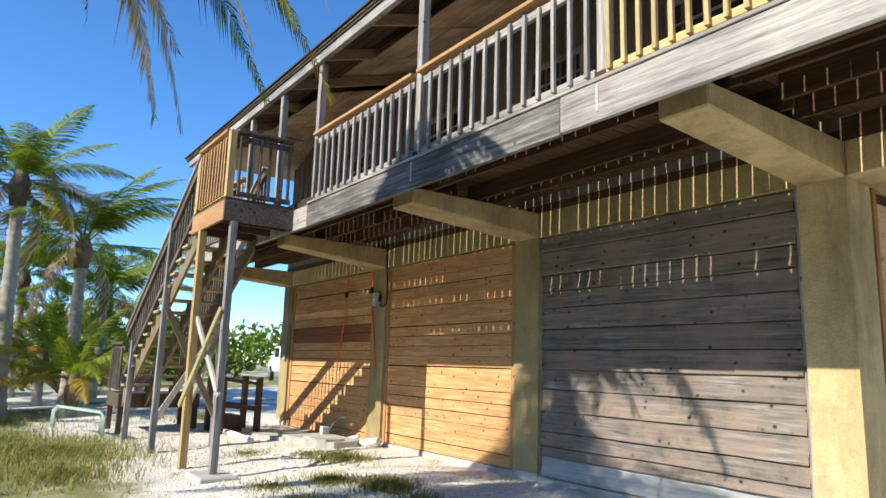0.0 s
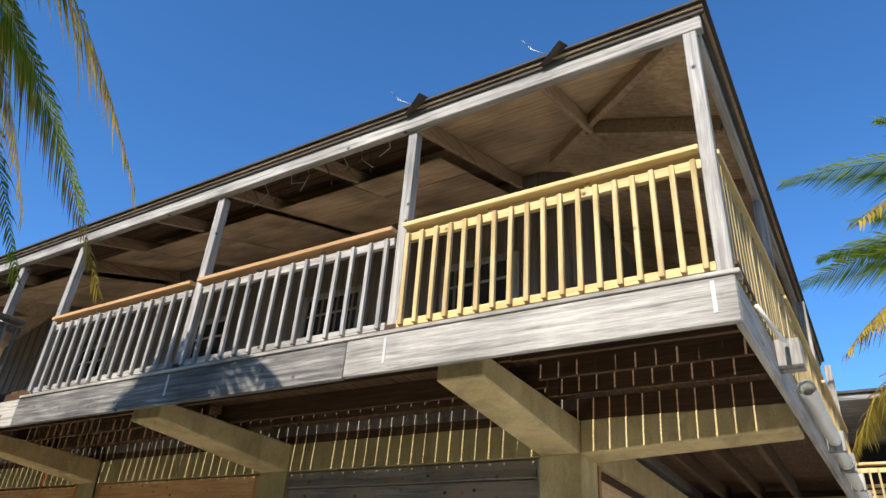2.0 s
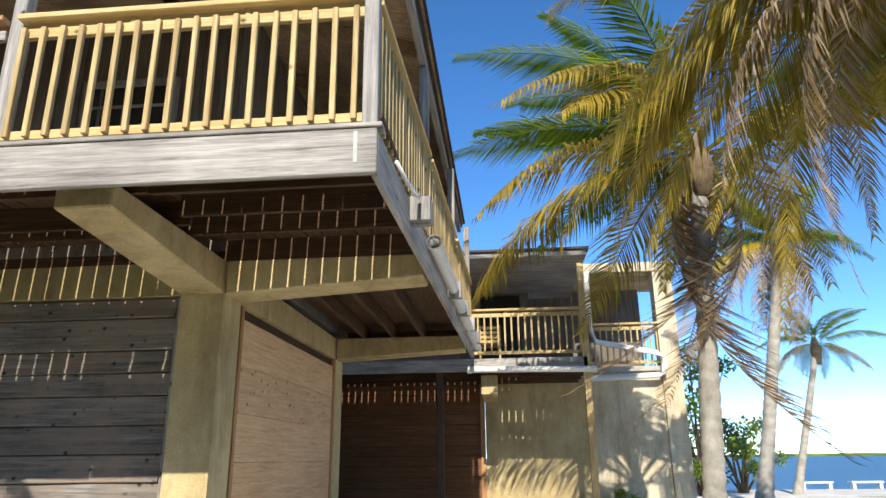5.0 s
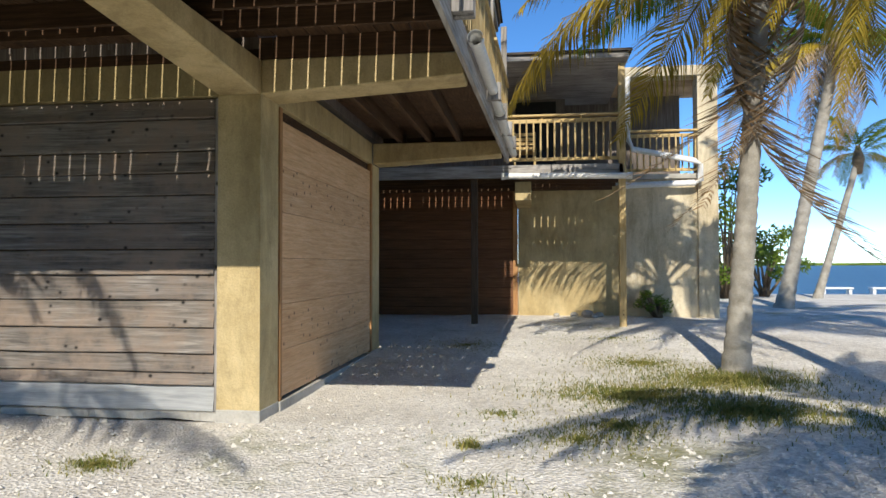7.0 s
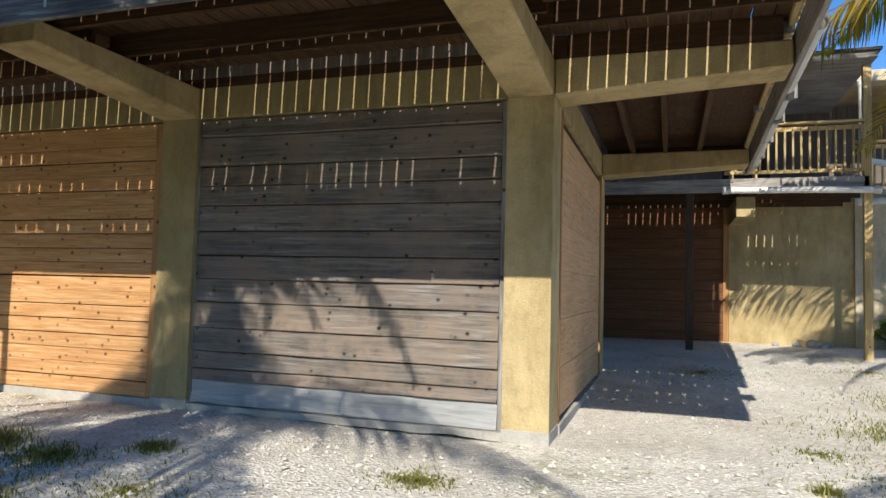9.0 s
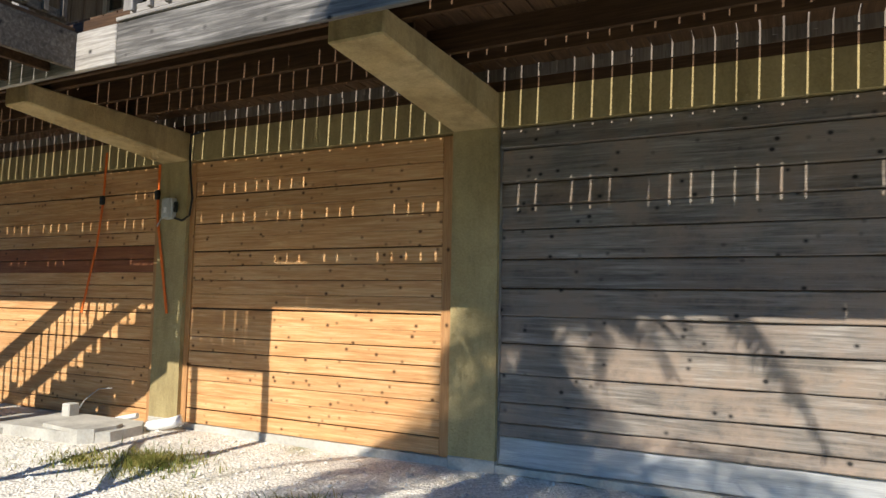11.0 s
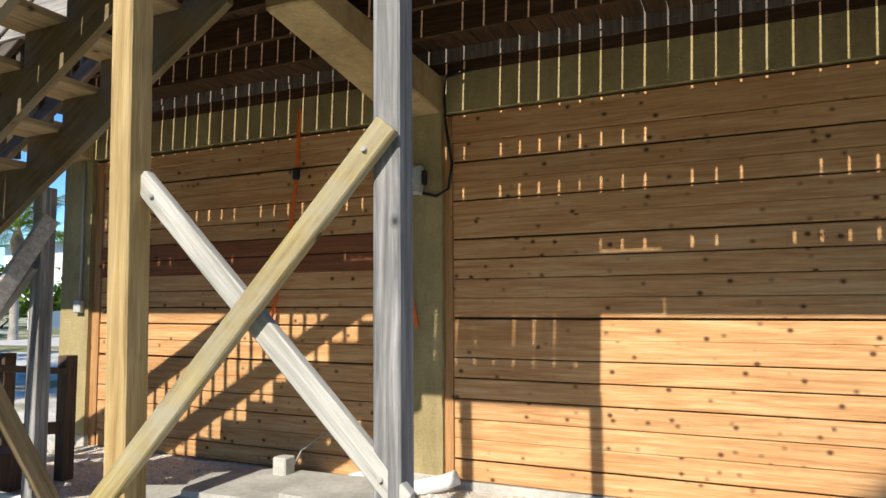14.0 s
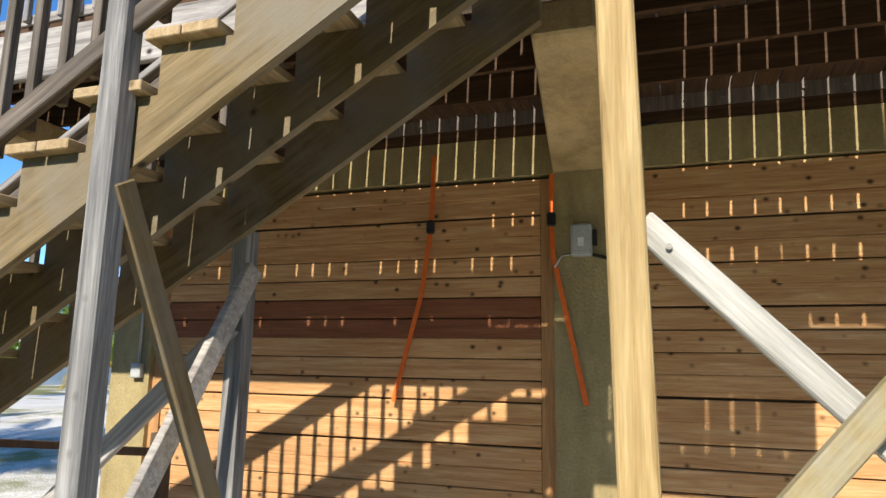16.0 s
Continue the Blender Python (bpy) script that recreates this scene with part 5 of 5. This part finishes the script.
def gravel():
    rnd = random.Random(7)
    verts, faces = [], []
    for _ in range(15000):
        x, y = rnd.uniform(-11, 6), rnd.choice((rnd.uniform(-3.2, -0.02), rnd.uniform(-3.2, 7.0)))
        if y > -0.05 and x < 0.1:
            continue
        r = 0.008 + 0.02 * rnd.random() ** 3
        z = gz(x, y) + r * 0.25
        i = len(verts)
        a = rnd.uniform(0, 6.3)
        for k in range(4):
            rr = r * rnd.uniform(0.7, 1.2)
            verts.append((x + rr * math.cos(a + k * 1.57), y + rr * math.sin(a + k * 1.57), z + rnd.uniform(-0.3, 0.3) * r))
        verts += [(x, y, z + r * rnd.uniform(0.5, 0.9)), (x, y, z - r)]
        faces += [(i + k, i + (k + 1) % 4, i + 4) for k in range(4)]
    me = bpy.data.meshes.new("gravel")
    me.from_pydata(verts, [], faces)
    me.materials.append(PEBBLE)
    tagged(part("gravel", me, None), "loose white coral stones", "gravel", "", "stuff")


gravel()

# ---- beyond the lane: pickup, house, poles; the dock ----
def pickup(x, y, rot, label):
    z = gz(x, y)
    ob = thing("pickup_truck", (0, 0, 0), label, "car", "parked cars")
    prof = [(-2.6, 0.45), (2.6, 0.45), (2.65, 0.9), (2.5, 1.08), (1.2, 1.15), (0.55, 1.75), (-0.75, 1.78), (-0.95, 1.15), (-2.6, 1.12)]
    bm = bmesh.new()
    a = [bm.verts.new((px, -0.9, pz)) for px, pz in prof]
    b = [bm.verts.new((px, 0.9, pz)) for px, pz in prof]
    bm.faces.new(a), bm.faces.new(b[::-1])
    for k in range(len(prof)):
        bm.faces.new((a[k], b[k], b[(k + 1) % len(prof)], a[(k + 1) % len(prof)]))
    bmesh.ops.bevel(bm, geom=bm.edges[:], offset=0.06, segments=2, affect="EDGES")
    body = part("body", bm, CARPAINT, ob)
    for s in (-1, 1):
        part("side_window", bx(-0.65, 0.55, s * 0.905 - 0.006, s * 0.905 + 0.006, 1.22, 1.66), GLASSDARK, body)
        for wx in (-1.6, 1.65):
            w = part("wheel", tube([(wx, s * 0.78, 0.38), (wx, s * 0.96, 0.38)], 0.38, 18), BLACK, ob)
            part("rim", tube([(wx, s * 0.95, 0.38), (wx, s * 0.985, 0.38)], 0.22, 12), STEEL, w)
        part("headlight", bx(2.6, 2.68, s * 0.7 - 0.15, s * 0.7 + 0.15, 0.85, 1.0), PVC, body)
    part("bumper", bx(2.62, 2.74, -0.85, 0.85, 0.5, 0.68), STEEL, ob)
    ob.matrix_basis = pose(x, y, z, 0, 0, rot)
    for o in ob.children_recursive:
        o.matrix_parent_inverse = Matrix.Identity(4)


pickup(-30.5, 8.6, -12, "white pickup truck parked across the lane")
pickup(-39.0, 24.5, 60, "white pickup truck parked by a far house")


def far_house():
    ob = thing("far_house", (-52, 34, 0), "pale raised house with an aqua balcony rail", "house")
    part("wall", bx(-58, -48, 29, 42, 2.8, 6.0), HOUSE_PAINT, ob)
    for y in (29.3, 33.5, 37.5, 41.6):
        part("pillar", bx(-48.6, -48.2, y - 0.2, y + 0.2, -0.3, 2.8), HOUSE_PAINT, ob)
    part("balcony_floor", bx(-48, -46.4, 29, 42, 2.6, 2.8), HOUSE_PAINT, ob)
    part("rail", bx(-46.5, -46.4, 29, 42, 3.7, 3.8), AQUA, ob)
    for k in range(60):
        part("baluster", bx(-46.48, -46.42, 29.1 + k * 0.215, 29.16 + k * 0.215, 2.8, 3.7, bevel=0), HOUSE_PAINT, ob)
    for y in (31, 35, 39):
        w = part("window", bx(-48.02, -47.96, y, y + 1.4, 3.8, 5.2), GLASSDARK, ob)
        part("frame", bx(-48.03, -47.9, y - 0.1, y + 1.5, 5.205, 5.3), PVC, w)
    bm = bmesh.new()
    v = [bm.verts.new(p) for p in ((-59, 28, 6.0), (-46, 28, 6.0), (-46, 43, 6.0), (-59, 43, 6.0), (-52.5, 31, 8.0), (-52.5, 40, 8.0))]
    for q in ((0, 1, 4), (1, 2, 5, 4), (2, 3, 5), (3, 0, 4, 5), (3, 2, 1, 0)):
        bm.faces.new([v[k] for k in q])
    part("roof", bm, AQUA, ob)


far_house()
setting("wall_garden", bx(-34.0, -33.7, 15, 40, -0.2, 1.1), HOUSE_PAINT, "low pale garden wall across the lane", "wall")


def pole(x, y):
    ob = thing("utility_pole", (x, y, 0), "grey timber utility pole with crossarm", "pole")
    part("shaft", tube([(x, y, -0.3), (x, y, 9)], [0.15, 0.1], 10), GREY_Z, ob)
    part("crossarm", bx(x - 0.06, x + 0.06, y - 1.1, y + 1.1, 8.3, 8.45), GREY_Y, ob)
    return ob


pole(-42, 15)
pole(-42, -35)
for k, z in enumerate((8.5, 8.5, 7.6, 6.9)):
    o = (-0.9, 0.9, 0, 0)[k]
    pts = [(-42 + o * 0.1, -35 + 50 * i / 12 + o, z - 0.8 * math.sin(math.pi * i / 12)) for i in range(13)]
    single("power_line", tube(pts, 0.02, 5), BLACK, "thin black overhead power line", "cable", "power lines")


def dock():
    for k in range(5):
        x = 14.5 + k * 1.9
        ob = thing("dock_bench", (x, 24, -0.2), "small white painted bench by the shore", "bench", "benches by the shore")
        part("seat", bx(x - 0.6, x + 0.6, 23.8, 24.2, 0.35, 0.42), PVC, ob)
        for s in (-0.5, 0.5):
            part("leg", bx(x + s - 0.06, x + s + 0.06, 23.85, 24.15, gz(x, 24) - 0.1, 0.35), PVC, ob)


dock()
far = bmesh.new()
for k in range(80):
    x = -200 + k * 30
    box(far, x, x + 30.5, 1400, 1420, -2, 4 + 4 * noise.noise((k * 0.3, 0, 0)))
tagged(part("backdrop_shore", far, BUSH), "low dark shoreline across the water", "shoreline", "", "structure")

# ---- deck boards of the balcony, one by one ----
me = {}
x = -11.1
k = 0
while x < 1.66:
    y1 = -0.004 if x < 0.0 else 0.4
    key = y1
    if key not in me:
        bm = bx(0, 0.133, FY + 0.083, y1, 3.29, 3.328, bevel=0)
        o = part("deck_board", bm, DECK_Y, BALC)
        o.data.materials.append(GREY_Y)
        # weathered grey on top; other faces stay dark, with shade in their colour
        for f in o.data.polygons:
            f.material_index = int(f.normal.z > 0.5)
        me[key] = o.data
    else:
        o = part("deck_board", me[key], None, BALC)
    o.location = (x + random.uniform(-0.0012, 0.0012), 0, 0)
    x += 0.146 + random.choice((0, 0, 0.001, -0.001))
for i in range(31):
    y = 0.41 + i * 0.148
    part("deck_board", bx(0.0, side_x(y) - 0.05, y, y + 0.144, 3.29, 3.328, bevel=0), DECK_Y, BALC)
